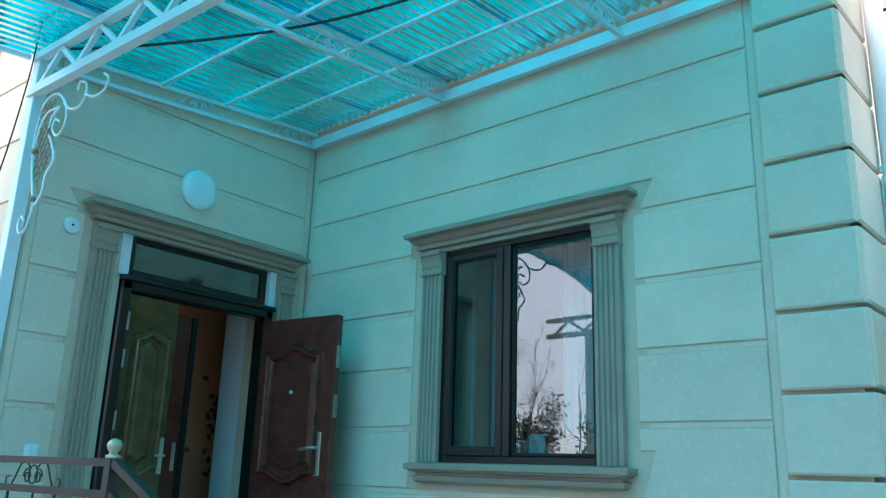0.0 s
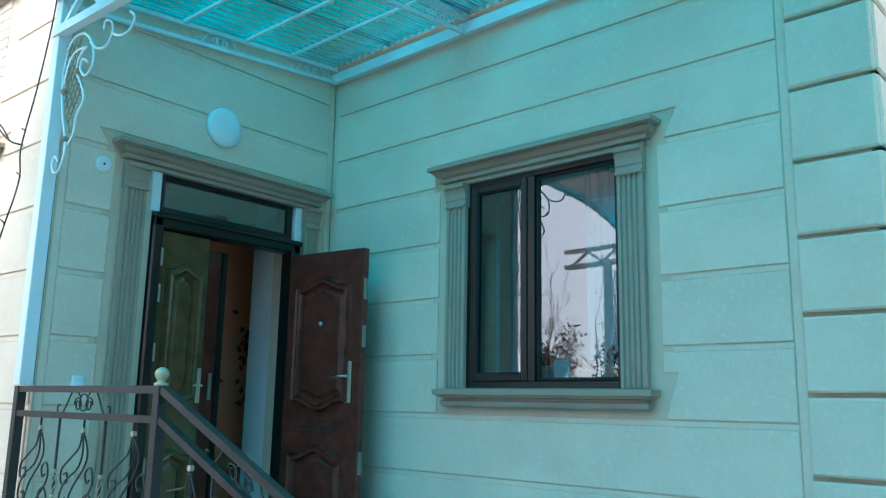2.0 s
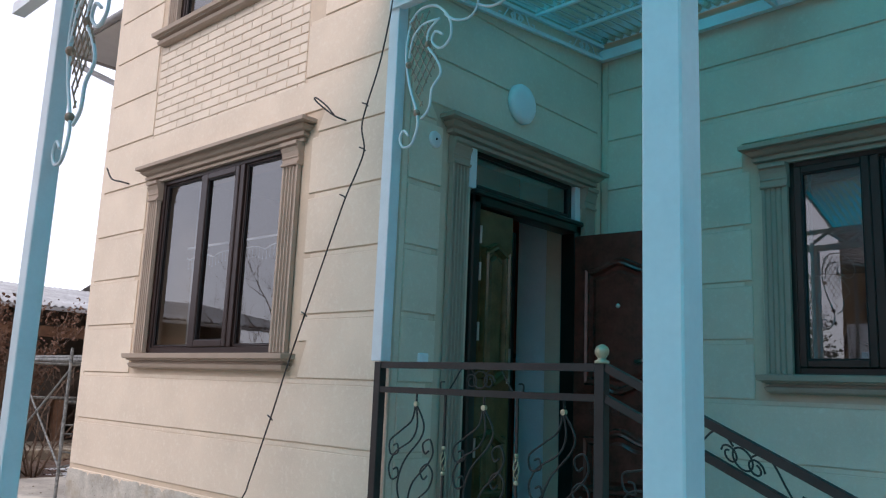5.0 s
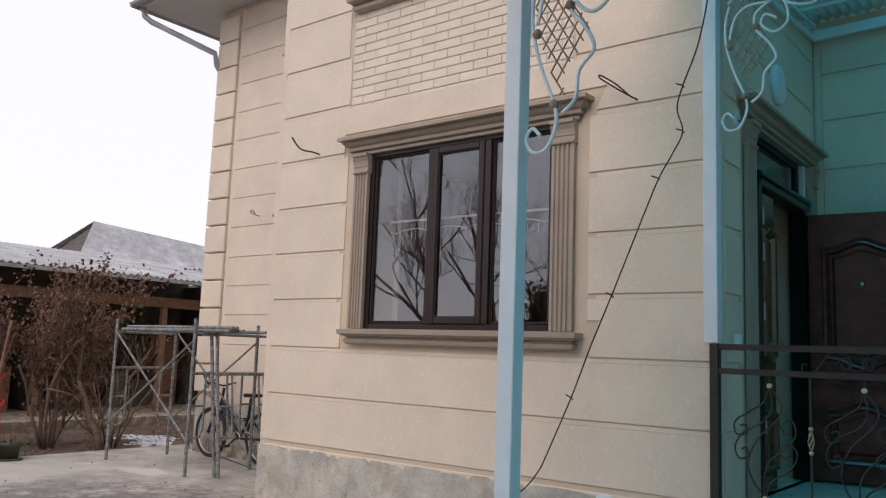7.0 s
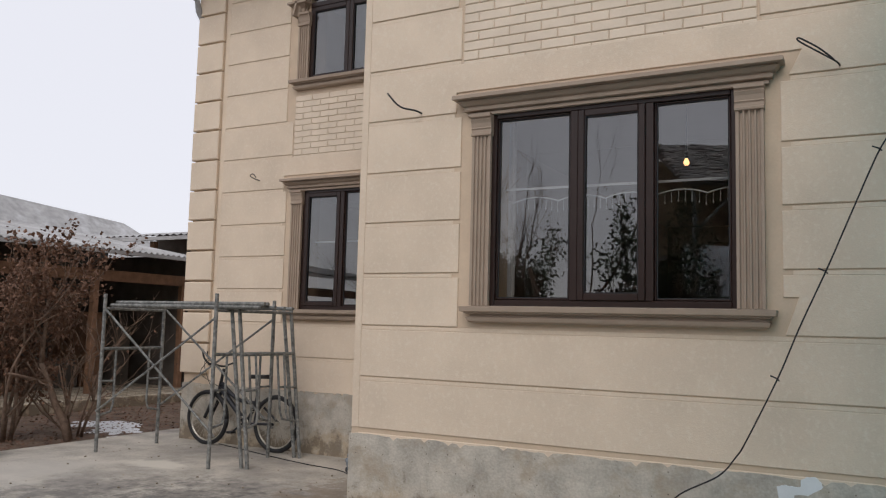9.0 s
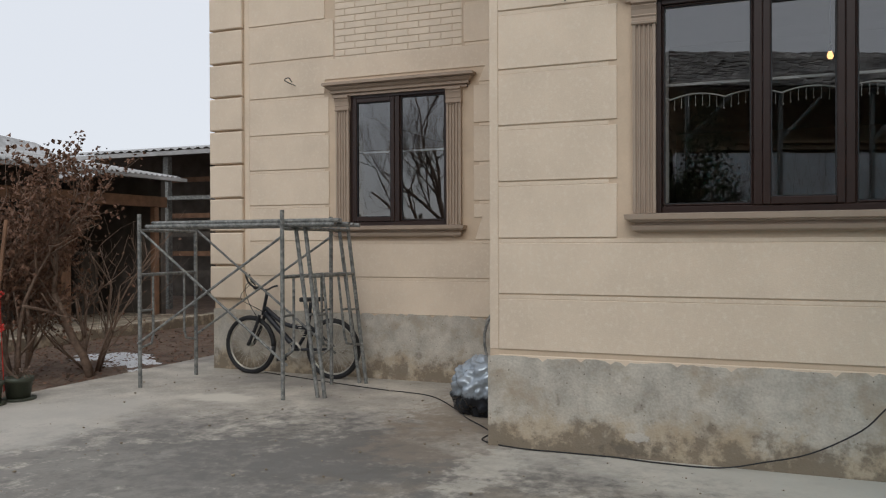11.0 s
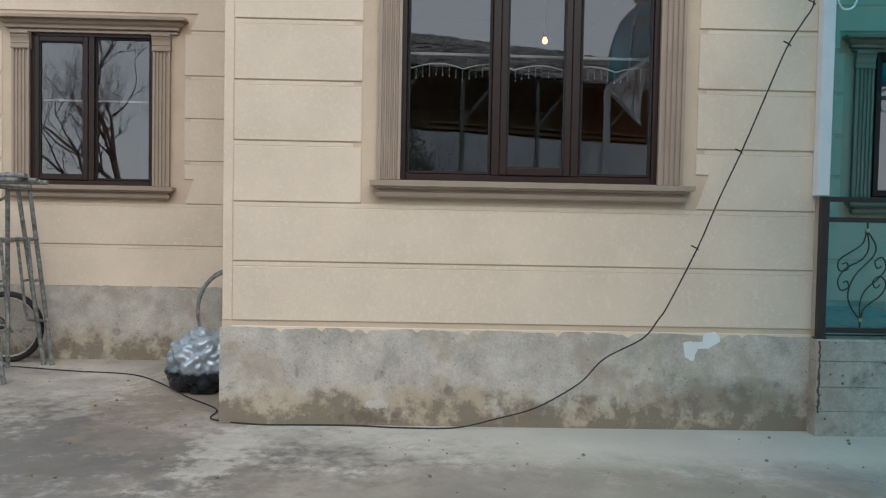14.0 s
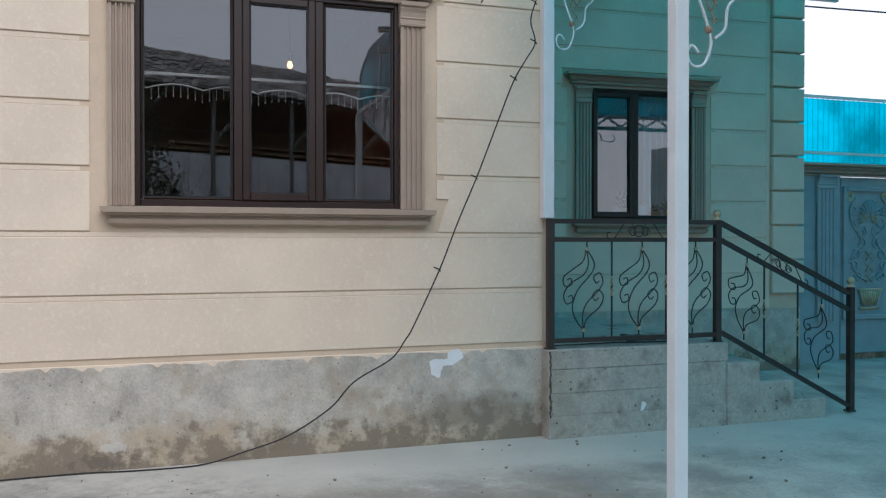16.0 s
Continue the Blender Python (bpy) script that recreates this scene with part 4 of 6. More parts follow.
def frieze(cx, z, s, shear, parent=None, y=RY, r=0.0045, mt=None, axis="x"):
    """Ring between two S scrolls, between a pair of rails."""
    bm = bmesh.new()
    curves = []
    for sg in (1, -1):
        base = [(0.0, 0.2), (0.25, 0.42), (0.5, 0.30), (0.75, -0.1), (1.0, -0.42), (1.22, -0.38), (1.25, -0.12), (1.1, -0.1)]
        curves.append([(sg * (u * 1.15 + 0.25), v) for u, v in base])
        curves.append([(sg * (0.35 + 0.24 * math.cos(a) * (1 - a / 14)), 0.02 + 0.24 * math.sin(a) * (1 - a / 14) - 0.08) for a in [0.7 * k for k in range(12)]])
    curves.append([(0.27 * math.cos(a), 0.27 * math.sin(a)) for a in [math.pi * k / 8 for k in range(17)]])
    for c in curves:
        p = smooth_path([(u * s, v * s, 0) for u, v in c], 4)
        if axis == "x":
            tube(bm, [(cx + q.x, y, z + q.y - shear * q.x) for q in p], r, 5)
        else:
            tube(bm, [(y, cx + q.x, z + q.y - shear * q.x) for q in p], r, 5)
    return part("frieze_scroll", bm, mt or IRON, parent or railing, "", True)


frieze(-3.615, 1.477, 0.165, 0.0)
frieze(-2.24, 1.477 - 0.458 * (-2.24 + 2.864), 0.15, 0.458)

# ---- canopy ----
canopy = thing("canopy", "white steel canopy roofed with cyan corrugated plastic over the entrance", "canopy")
# Runs on east, out of view, to the yard wall to cut white light.
CX0, CX1 = -4.56, 5.5
def roof_z(y):
    z = 4.335 + (y - 4.28) * 0.105
    return z if y > 0.75 else z - 0.22 * (0.75 - y) ** 2


def along(x, y):
    """Ordinate y of the canopy, brought round to the slanting wall."""
    return y - max(0.0, y - 0.75) / (RIGHT - 0.75) * (SKEW * (x - SIDE) - 0.085)


wave, amp = 0.078, 0.007
edge = CX0
k = 0
while edge < CX1 - 0.1:
    x0, x1 = edge, min(edge + 0.94, CX1 + 0.1)
    n = int((x1 - x0) / wave * 6)
    bm = bmesh.new()
    rows = []
    lift = 0.004 * (k % 2) + 0.035
    for y in (-0.5, -0.25, 0.0, 0.25, 0.5, 0.75, 1.9, 3.1, 4.27):
        rows.append([bm.verts.new((x0 + (x1 - x0) * i / n, along(x0 + (x1 - x0) * i / n, y), roof_z(y) + lift + amp * math.sin(2 * math.pi * (x0 + (x1 - x0) * i / n) / wave))) for i in range(n + 1)])
    for a, b in zip(rows, rows[1:]):
        for i in range(n):
            bm.faces.new((a[i], a[i + 1], b[i + 1], b[i]))
    part("sheet", bm, SHEET, canopy, "cyan corrugated plastic sheet", True)
    edge += 0.86
    k += 1


def ladder(x, y0, y1):
    """A rafter of two chords with scrolls between them."""
    bm = bmesh.new()
    for dz in (0.0, -0.115):
        bar(bm, (x, y0, roof_z(y0) + dz), (x, along(x, y1), roof_z(y1) + dz), 0.028, 0.028)
    raf = part("rafter", bm, WHITE, canopy)
    y = y1 - 0.28
    while y > y0 + 0.3:
        frieze(along(x, y), roof_z(y) - 0.0575, 0.125, -0.105, raf, x, 0.006, WHITE, "y")
        y -= 0.88
    return raf


for x in (SIDE + 0.035, -2.85, -1.36, 0.12, 1.6, 3.1):
    ladder(x, 2.03, 4.26)
for x in (CX0 + 0.02, -3.7, -2.85, -1.36, 0.12, 1.6, 3.1):
    bm = bmesh.new()
    ys = (-0.48, -0.2, 0.1, 0.4, 0.75, 2.0)
    for a, b in zip(ys, ys[1:]):
        bar(bm, (x, a, roof_z(a)), (x, b, roof_z(b)), 0.03, 0.03)
    part("rafter", bm, WHITE, canopy)
for y in (-0.46, 0.55, 1.25, 2.79, 3.32, 3.77):
    part("purlin", barred((CX0 if y < 2 else SIDE, along(CX0 if y < 2 else SIDE, y), roof_z(y) + 0.012), (CX1, along(CX1, y), roof_z(y) + 0.012), 0.022, 0.022), WHITE, canopy)
part("wall_plate", barred((SIDE + 0.02, RIGHT - 0.045, 4.245), (0.3, RIGHT - 0.045 - SKEW * (0.3 - SIDE), 4.245), 0.05, 0.085), WHITE, canopy)
part("flashing", barred((SIDE + 0.02, RIGHT - 0.03, 4.385), (0.3, RIGHT - 0.03 - SKEW * (0.3 - SIDE), 4.385), 0.02, 0.04), WHITE, canopy)


def truss(y, x0, x1, zb, zt):
    bm = bmesh.new()
    bar(bm, (x0, y, zb), (x1, y, zb), 0.06, 0.06)
    bar(bm, (x0, y, zt), (x1, y, zt), 0.06, 0.05)
    tr = part("truss", bm, WHITE, canopy)
    x, k = x0 + 0.12, 0
    step = 0.225
    while x + step < x1:
        a, b = (zb + 0.03, zt - 0.025) if k % 2 == 0 else (zt - 0.025, zb + 0.03)
        part("web", barred((x, y, a), (x + step, y, b), 0.03, 0.03, (0, 1, 0)), WHITE, tr)
        x += step
        k += 1
    return tr


TY = 0.09
truss(2.0, SIDE - 0.06, CX1, 3.80, 4.045)
truss(TY, -5.2, CX1, 3.26, 3.46)


def px(c):
    return [((u - 853) * 0.00396, -(v - 17) * 0.00359 - (u - 853) * 0.0009) for u, v in c]


WING = [
    px([(868, 50), (862, 80), (862, 115), (872, 160), (890, 207), (893, 232), (882, 262), (864, 269), (856, 254), (864, 240), (874, 248)]),
    px([(866, 46), (888, 22), (922, 18), (950, 42), (954, 75), (935, 94), (916, 82), (922, 64), (938, 70)]),
    px([(930, 40), (908, 62), (908, 90), (926, 112), (937, 138), (920, 165), (916, 198), (900, 218)]),
    px([(925, 42), (895, 50), (876, 72), (868, 110)]),
    px([(940, 34), (962, 46), (990, 44), (1006, 22), (1000, 2), (982, -2), (980, 14)]),
    px([(1004, 22), (1030, 28), (1058, 18), (1066, -2), (1052, -12)]),
]


def bracket(x, y, z, sgn, parent):
    bm = bmesh.new()
    for c in WING:
        p = smooth_path([(u, v, 0) for u, v in c], 5)
        tube(bm, [(x + sgn * q.x, y, z + q.y) for q in p], 0.0085, 6)
    br = part("bracket", bm, WHITE, parent, "white scrolled iron bracket", True)
    bm = bmesh.new()
    # lattice between the stem and the wavy edge
    left = lambda v: 0.04 + max(0, (-v - 0.33)) * 0.35
    right = lambda v: 0.22 + 0.1 * math.exp(-((v + 0.42) / 0.1) ** 2) - 0.02 * (v < -0.55)
    for fam in (1, -1):
        for k in range(-7, 12):
            pts = []
            for j in range(41):
                v = -0.08 - 0.62 * j / 40
                u = 0.02 + k * 0.055 + fam * (-v - 0.4) * 0.62
                if left(v) < u < right(v):
                    pts.append((x + sgn * u, y, z + v))
            if len(pts) > 2:
                tube(bm, [pts[0], pts[-1]], 0.004, 5)
    part("lattice", bm, RUST, br, "rusty wire lattice")
    for u, v in px([(868, 122), (908, 86), (890, 208)]):
        bm = bmesh.new()
        ball(bm, (x + sgn * u, y, z + v), 0.022)
        part("bead", bm, RUST, br, "brown iron ball", True)
    return br


for x in (-4.56, -1.565, 1.43):
    w = 0.04
    post = part("column", boxed(x - w, x + w, TY - w, TY + w, GROUND, 3.23, 0.004), WHITE, canopy, "white square steel column")
    bracket(x + w, TY, 3.23, 1, post)
    if x > -4:
        bracket(x - w, TY, 3.23, -1, post)
    part("base_plate", boxed(x - 0.08, x + 0.08, TY - 0.08, TY + 0.08, GROUND, GROUND + 0.012), WHITE, post)
post = part("column", boxed(SIDE - 0.07, SIDE + 0.015, 1.985, 2.066, 1.57, 4.07, 0.004), WHITE, canopy, "white square steel post on the house corner")
bracket(SIDE + 0.03, 2.02, 3.77, 1, post)

# ---- vaulted canopy over the drive ----
vault = thing("vaulted_canopy", "arched canopy of cyan corrugated plastic over the drive", "canopy")
# East edge, beyond any view, is carried to the wall against white light.
VX0, VX1, VZ, RISE = -4.3, 5.4, 3.5, 2.2


def arch_pt(s):
    a = math.pi * s
    return VX0 + (VX1 - VX0) * (1 - math.cos(a)) / 2, VZ + RISE * max(0.0, math.sin(a)) ** 0.6


def bend(y):
    """Added swing of the far bays, keeping them out of the wing window's reflection."""
    return 0.38 * max(0.0, -5.1 - y)


for k in range(6):
    y0, y1 = -0.6 - 1.5 * k, -2.15 - 1.5 * k
    bm = bmesh.new()
    rows = []
    for i in range(25):
        x, z = arch_pt(i / 24)
        rows.append([bm.verts.new((x + bend(y0 + (y1 - y0) * j / 60), y0 + (y1 - y0) * j / 60, z + 0.012 * math.sin(2 * math.pi * j / 4) + 0.004 * k)) for j in range(61)])
    for a, b in zip(rows, rows[1:]):
        for j in range(60):
            bm.faces.new((a[j], a[j + 1], b[j + 1], b[j]))
    part("sheet", bm, SHEET, vault, "cyan corrugated plastic sheet", True)
for y in (-0.7, -2.2, -3.7, -5.1, -6.7, -8.2, -9.5):
    bm = bmesh.new()
    tube(bm, [(arch_pt(i / 24)[0] + bend(y), y, arch_pt(i / 24)[1] - 0.04) for i in range(25)], 0.022, 6)
    part("arch_rib", bm, WHITE, vault)
for x in (VX0, VX1):
    part("eaves_beam", barred((x, -0.6, VZ - 0.03), (x, -5.1, VZ - 0.03), 0.05, 0.06), WHITE, vault)
    part("eaves_beam", barred((x, -5.1, VZ - 0.03), (x + bend(-9.6), -9.6, VZ - 0.03), 0.05, 0.06), WHITE, vault)
    for y in (-5.1,):
        part("column", boxed(x - 0.045, x + 0.045, y - 0.045, y + 0.045, GROUND, VZ - 0.06, 0.004), WHITE, vault, "white square steel column")
    if x > 0:
        part("column", boxed(x - 0.045, x + 0.045, -0.75, -0.66, GROUND, VZ - 0.06, 0.004), WHITE, vault, "white square steel column")

# ---- roof, eaves, gutter ----
roof = thing("roof", "pitched house roof with white boarded eaves", "roof", kind="structure")
bm = bmesh.new()
ex0, ex1, ey0, ey1, ez = -13.85, 0.7, 3.55, 12.9, 6.62
lo = [bm.verts.new(p) for p in ((ex0, ey0, ez), (ex1, ey0, ez), (ex1, ey1, ez), (ex0, ey1, ez))]
hi = [bm.verts.new(p) for p in ((ex0 + 3.4, 8.2, 8.9), (ex1 - 3.4, 8.2, 8.9))]
for f in ((lo[0], lo[1], hi[1], hi[0]), (lo[1], lo[2], hi[1]), (lo[2], lo[3], hi[0], hi[1]), (lo[3], lo[0], hi[0])):
    bm.faces.new(f)
part("slope", bm, ASB, roof)
part("soffit", boxed(ex0 + 0.03, ex1 - 0.03, ey0 + 0.03, ey1, 6.56, 6.60), CURTAIN, roof, "pale boarded soffit")
bm = boxed(-9.3, SIDE + 0.7, 1.2, 3.58, 6.56, 6.60)
part("soffit", bm, CURTAIN, roof, "pale boarded soffit of the wing")
bm = bmesh.new()
v = [bm.verts.new(p) for p in ((-9.35, 1.15, 6.62), (SIDE + 0.75, 1.15, 6.62), (SIDE + 0.75, 6.0, 6.64), (-9.35, 6.0, 6.64), (-6.9, 1.5, 7.9), (-6.9, 6.0, 7.9))]
for f in ((0, 1, 4), (1, 2, 5, 4), (3, 0, 4, 5)):
    bm.faces.new([v[i] for i in f])
part("slope", bm, ASB, roof)


def gutter(name, a, b):
    a, b = Vector(a), Vector(b)
    d = (b - a).normalized()
    s = Vector((0, 0, 1)).cross(d)
    bm = bmesh.new()
    rings = []
    for p in (a, b):
        ring = []
        for r in (0.06, 0.054):
            arc = [p + s * r * math.cos(t) + Vector((0, 0, r * math.sin(t))) for t in [math.pi + math.pi * k / 8 for k in range(9)]]
            ring += arc if r == 0.06 else arc[::-1]
        rings.append([bm.verts.new(q) for q in ring])
    n = len(rings[0])
    for k in range(n):
        bm.faces.new((rings[0][k], rings[0][(k + 1) % n], rings[1][(k + 1) % n], rings[1][k]))
    return part(name, bm, ASB, roof, "grey metal gutter")


gutter("gutter", (ex0 - 0.05, ey0 - 0.05, 6.60), (ex0 - 0.05, ey1, 6.60))
gutter("gutter", (ex0 - 0.05, ey0 - 0.04, 6.60), (-9.4, ey0 - 0.04, 6.60))
bm = bmesh.new()
tube(bm, [(-13.78, 3.62, 6.54), (-13.78, 3.66, 6.42), (-13.7, 3.72, 6.34), (-12.93, 4.37, 5.88), (-12.9, 4.395, 5.7), (-12.93, 4.6, 5.5), (-12.92, 4.6, 4.6)], 0.045, 10)
part("downpipe", bm, ASB, roof, "grey metal downpipe elbow", True)
bm = bmesh.new()
tube(bm, [(-0.04, 4.62, 6.5), (-0.04, 4.62, 0.1)], 0.05, 12)
part("downpipe", bm, WHITE, roof, "white downpipe beside the corner", True)

# ---- things on the walls ----
def disc(name, u, z, r, d, label, mt):
    bm = bmesh.new()
    lathe(bm, [(r, 0), (r, d * 0.55), (r * 0.93, d * 0.85), (r * 0.7, d), (0.004, d * 1.06)], 40)
    bmesh.ops.transform(bm, matrix=Matrix.Translation((SIDE + PROUD, u, z)) @ Matrix.Rotation(radians(90), 4, "Y"), verts=bm.verts)
    return tagged(link(name, bm, mt, smooth=True), label, "lamp")


LAMPW = mat("opal_lamp_plastic", (0.75, 0.77, 0.78), 0.35, var=0.03, bump=0.0)
disc("wall_lamp", 3.253, 3.506, 0.15, 0.045, "round white opal wall lamp above the door", LAMPW)
d = disc("wall_detector", 2.358, 3.005, 0.055, 0.018, "small round white detector on the plaster", LAMPW)
d["category"] = "detector"
bm = bmesh.new()
ball(bm, (SIDE + 0.031, 2.358, 3.005), 0.008)
part("eye", bm, BLACK, d, "small black lens")
sw = tagged(link("light_switch", boxed(SIDE + 0.008, SIDE + 0.035, 2.29, 2.37, 1.555, 1.635, 0.006), LAMPW), "white square light switch beside the door", "switch")
part("rocker", boxed(SIDE + 0.034, SIDE + 0.04, 2.305, 2.355, 1.565, 1.625, 0.002), LAMPW, sw)

cable_pts = [(-4.44, 1.92, 4.35), (-4.36, 1.87, 3.9), (-4.42, 1.85, 3.46), (-4.53, 1.85, 3.17), (-4.565, 1.85, 3.03), (-4.53, 1.85, 2.88), (-4.60, 1.86, 2.75), (-4.70, 1.86, 2.58), (-4.85, 1.85, 2.22), (-4.99, 1.84, 1.88), (-5.14, 1.84, 1.54), (-5.27, 1.84, 1.22), (-5.46, 1.85, 0.82), (-5.52, 1.86, 0.72), (-5.64, 1.88, 0.57), (-5.89, 1.92, 0.42), (-6.05, 1.96, 0.24), (-6.34, 2.0, 0.07), (-6.62, 2.02, -0.02), (-6.9, 2.0, -0.08), (-7.28, 1.99, -0.082), (-7.6, 2.03, -0.082), (-7.9, 2.03, -0.082), (-8.3, 2.03, -0.082), (-8.62, 2.16, -0.082), (-8.66, 2.45, -0.082), (-9.0, 2.85, -0.082), (-9.21, 3.15, -0.082), (-9.7, 3.68, -0.082), (-10.3, 3.82, -0.082), (-10.89, 3.98, -0.082), (-11.6, 4.2, -0.082), (-12.09, 4.35, -0.082)]
bm = bmesh.new()
tube(bm, smooth_path([(x - 0.012 * (z > 0.6), y + (0.075 if z > 0.6 else 0.045 if z > 0.2 else 0), z - 0.02 * (z > 0.6)) for x, y, z in cable_pts], 6), 0.005, 6)
cable = tagged(link("power_cable", bm, BLACK, smooth=True), "black cable pinned down the plaster and trailing on the concrete", "cable")
for p in ((-4.53, 3.17), (-4.69, 2.60), (-4.995, 1.87), (-5.275, 1.21), (-4.53, 2.88)):
    bm = bmesh.new()
    tube(bm, [(p[0], 1.925, p[1] - 0.03), (p[0] - 0.012, 1.92, p[1] - 0.015), (p[0] - 0.052, 1.92, p[1] + 0.002)], 0.005, 5)
    part("clip", bm, BLACK, cable)
bm = bmesh.new()
tube(bm, smooth_path([(-4.47, 2.02, 4.25), (-4.3, 2.1, 4.13), (-3.4, 2.5, 4.08), (-2.6, 2.9, 4.15), (-1.6, 3.1, 4.2), (-0.6, 3.0, 4.16), (0.8, 2.8, 4.22)], 8), 0.009, 6)
tagged(link("canopy_cable", bm, BLACK, smooth=True), "black cable slung under the cyan canopy", "cable")


def stub(pts, r=0.006, label="bare twisted wire stub sticking out of the plaster"):
    bm = bmesh.new()
    tube(bm, smooth_path(pts, 5), r, 5)
    return tagged(link("wire_stub", bm, BLACK, smooth=True), label, "wire", group="wire stubs on the wall")


stub([(-4.91, 2.07, 3.165), (-4.93, 2.0, 3.175), (-5.03, 1.98, 3.245), (-5.14, 1.98, 3.33), (-5.13, 1.98, 3.345), (-5.02, 1.985, 3.265), (-4.94, 1.99, 3.185)])
stub([(-7.95, 2.07, 3.17), (-7.97, 2.0, 3.18), (-8.1, 1.97, 3.22), (-8.22, 1.97, 3.34)], 0.008)
stub([(-11.72, 4.46, 3.27), (-11.74, 4.4, 3.28), (-11.8, 4.36, 3.32), (-11.74, 4.35, 3.34), (-11.7, 4.36, 3.29)])
stub([(-8.62, 4.46, 3.45), (-8.64, 4.4, 3.4), (-8.62, 4.36, 3.3)], 0.008)

# ---- behind the windows ----
def curtain(name, x0, x1, y, z0, z1, waves, label, depth=0.03):
    bm = bmesh.new()
    n = waves * 8
    rows = [[bm.verts.new((x0 + (x1 - x0) * k / n, y + depth * math.sin(2 * math.pi * waves * k / n) * (0.7 + 0.3 * math.sin(k * 0.37)), z)) for k in range(n + 1)] for z in (z0, (z0 + z1) / 2, z1)]
    for a, b in zip(rows, rows[1:]):
        for k in range(n):
            bm.faces.new((a[k], a[k + 1], b[k + 1], b[k]))
    return tagged(link(name, bm, CURTAIN, smooth=True), label, "curtain")


curtain("curtain", -2.12, -1.66, 4.68, 1.64, 3.2, 6, "pale pleated curtain behind the entrance window")
curtain("curtain", -3.02, -2.86, 4.68, 1.64, 3.2, 3, "pale drawn-back curtain behind the entrance window")
curtain("curtain", -7.47, -7.27, 2.44, 1.64, 3.2, 3, "pale drawn-back curtain behind the wing window")
ws = tagged(link("inner_sill", boxed(-2.95, -1.66, 4.43, 4.74, 1.60, 1.645, 0.004), CURTAIN), "white inner window sill", "sill", kind="structure")
sill_things = [o for o in bpy.data.objects if o.name in ("curtain", "curtain.001", "inner_sill")]
POTY = mat("yellow_pot", (0.55, 0.3, 0.04), 0.5, var=0.1)


def leafy_pot(x, y, z, r, h, mt, label, grow):
    root = thing("potted_plant", label, "plant", group="pots on the inner sill", at=(x, y, z))
    bm = bmesh.new()
    lathe(bm, [(r * 0.75, 0), (r, h * 0.9), (r * 1.06, h * 0.92), (r * 1.06, h), (r * 0.9, h), (r * 0.88, h * 0.85)], 18)
    part("pot", bm, mt, root, "", True)
    bm = bmesh.new()
    rnd = random.Random(int(1000 * abs(x)))
    for k in range(26):
        a, e = rnd.uniform(0, 6.28), rnd.uniform(0.3, 1.3)
        d = Vector((math.cos(a) * math.cos(e), math.sin(a) * math.cos(e), math.sin(e)))
        p = Vector((0, 0, h * 0.9)) + d * grow * rnd.uniform(0.5, 1)
        s = d.cross(Vector((0, 0, 1))).normalized() * 0.016
        q = p + d * 0.05
        tube(bm, [(0, 0, h * 0.85), p], 0.002, 4)
        m_ = (p + q) / 2
        bm.faces.new([bm.verts.new(w) for w in (p, m_ + s, q, m_ - s)])
    part("foliage", bm, GREEN, root)
    return root


sill_things.append(leafy_pot(-2.0, 4.52, 1.645, 0.075, 0.085, POTY, "low yellow flowerpot with a small plant on the window sill", 0.06))
sill_things.append(leafy_pot(-1.83, 4.52, 1.645, 0.055, 0.1, POTY, "small flowerpot with a green plant on the window sill", 0.12))
sill_things.append(leafy_pot(-2.34, 4.54, 1.645, 0.05, 0.12, LAMPW, "white flowerpot with trailing leaves on the window sill", 0.2))
bm = boxed(-2.25, -2.13, 4.48, 4.492, 1.645, 1.80)
sill_things.append(tagged(link("paper_card", bm, LAMPW), "blank white card propped on the window sill", "card"))
bm = boxed(-2.51, -2.44, 4.48, 4.54, 1.645, 1.77, 0.004)
sill_things.append(tagged(link("white_carton", bm, LAMPW), "small white carton on the window sill", "box"))
bm = bmesh.new()
for k in range(3):
    box(bm, -2.82 + 0.1 * k, -2.74 + 0.1 * k, 4.48, 4.54, 1.645, 1.665 + 0.006 * k, 0.003)
sill_things.append(tagged(link("folded_cloth", bm, LAMPW), "white folded cloths on the window sill", "cloth"))

for o in sill_things:
    o.matrix_basis = M_RIGHT @ Matrix.Translation((0.06, -4.35, 0)) @ o.matrix_basis

# pelmet with a scalloped, tasselled edge in the wing room
pelmet = thing("window_valance", "sheer valance with a scalloped tasselled white edge", "curtain")
bm = bmesh.new()
scal = lambda x: 2.445 + 0.036 * abs(math.sin(math.pi * (x + 7.25) / 0.37)) ** 0.85
tube(bm, [(x, 2.36, scal(x)) for x in [-7.3 + 1.78 * k / 160 for k in range(161)]], 0.006, 5)
part("braid", bm, LAMPW, pelmet, "white braided edge", True)
for k in range(37):
    x = -7.27 + 0.048 * k
    bm = bmesh.new()
    tube(bm, [(x, 2.36, scal(x)), (x, 2.36, scal(x) - 0.078)], 0.0016, 4)
    ball(bm, (x, 2.36, scal(x) - 0.08), 0.0045, 1.5, 6)
    part("tassel", bm, LAMPW, pelmet)
bm = barred((-7.32, 2.37, 2.555), (-5.53, 2.37, 2.545), 0.012, 0.018)
part("rod", bm, LAMPW, pelmet, "thin white curtain rod")
tagged(link("curtain_rod", barred((-11.05, 4.76, 2.482), (-9.7, 4.76, 2.482), 0.012, 0.02), LAMPW), "thin white curtain rod behind the back window", "curtain rod")
BULB = glow("warm_bulb", (1.0, 0.5, 0.2), 4.5)
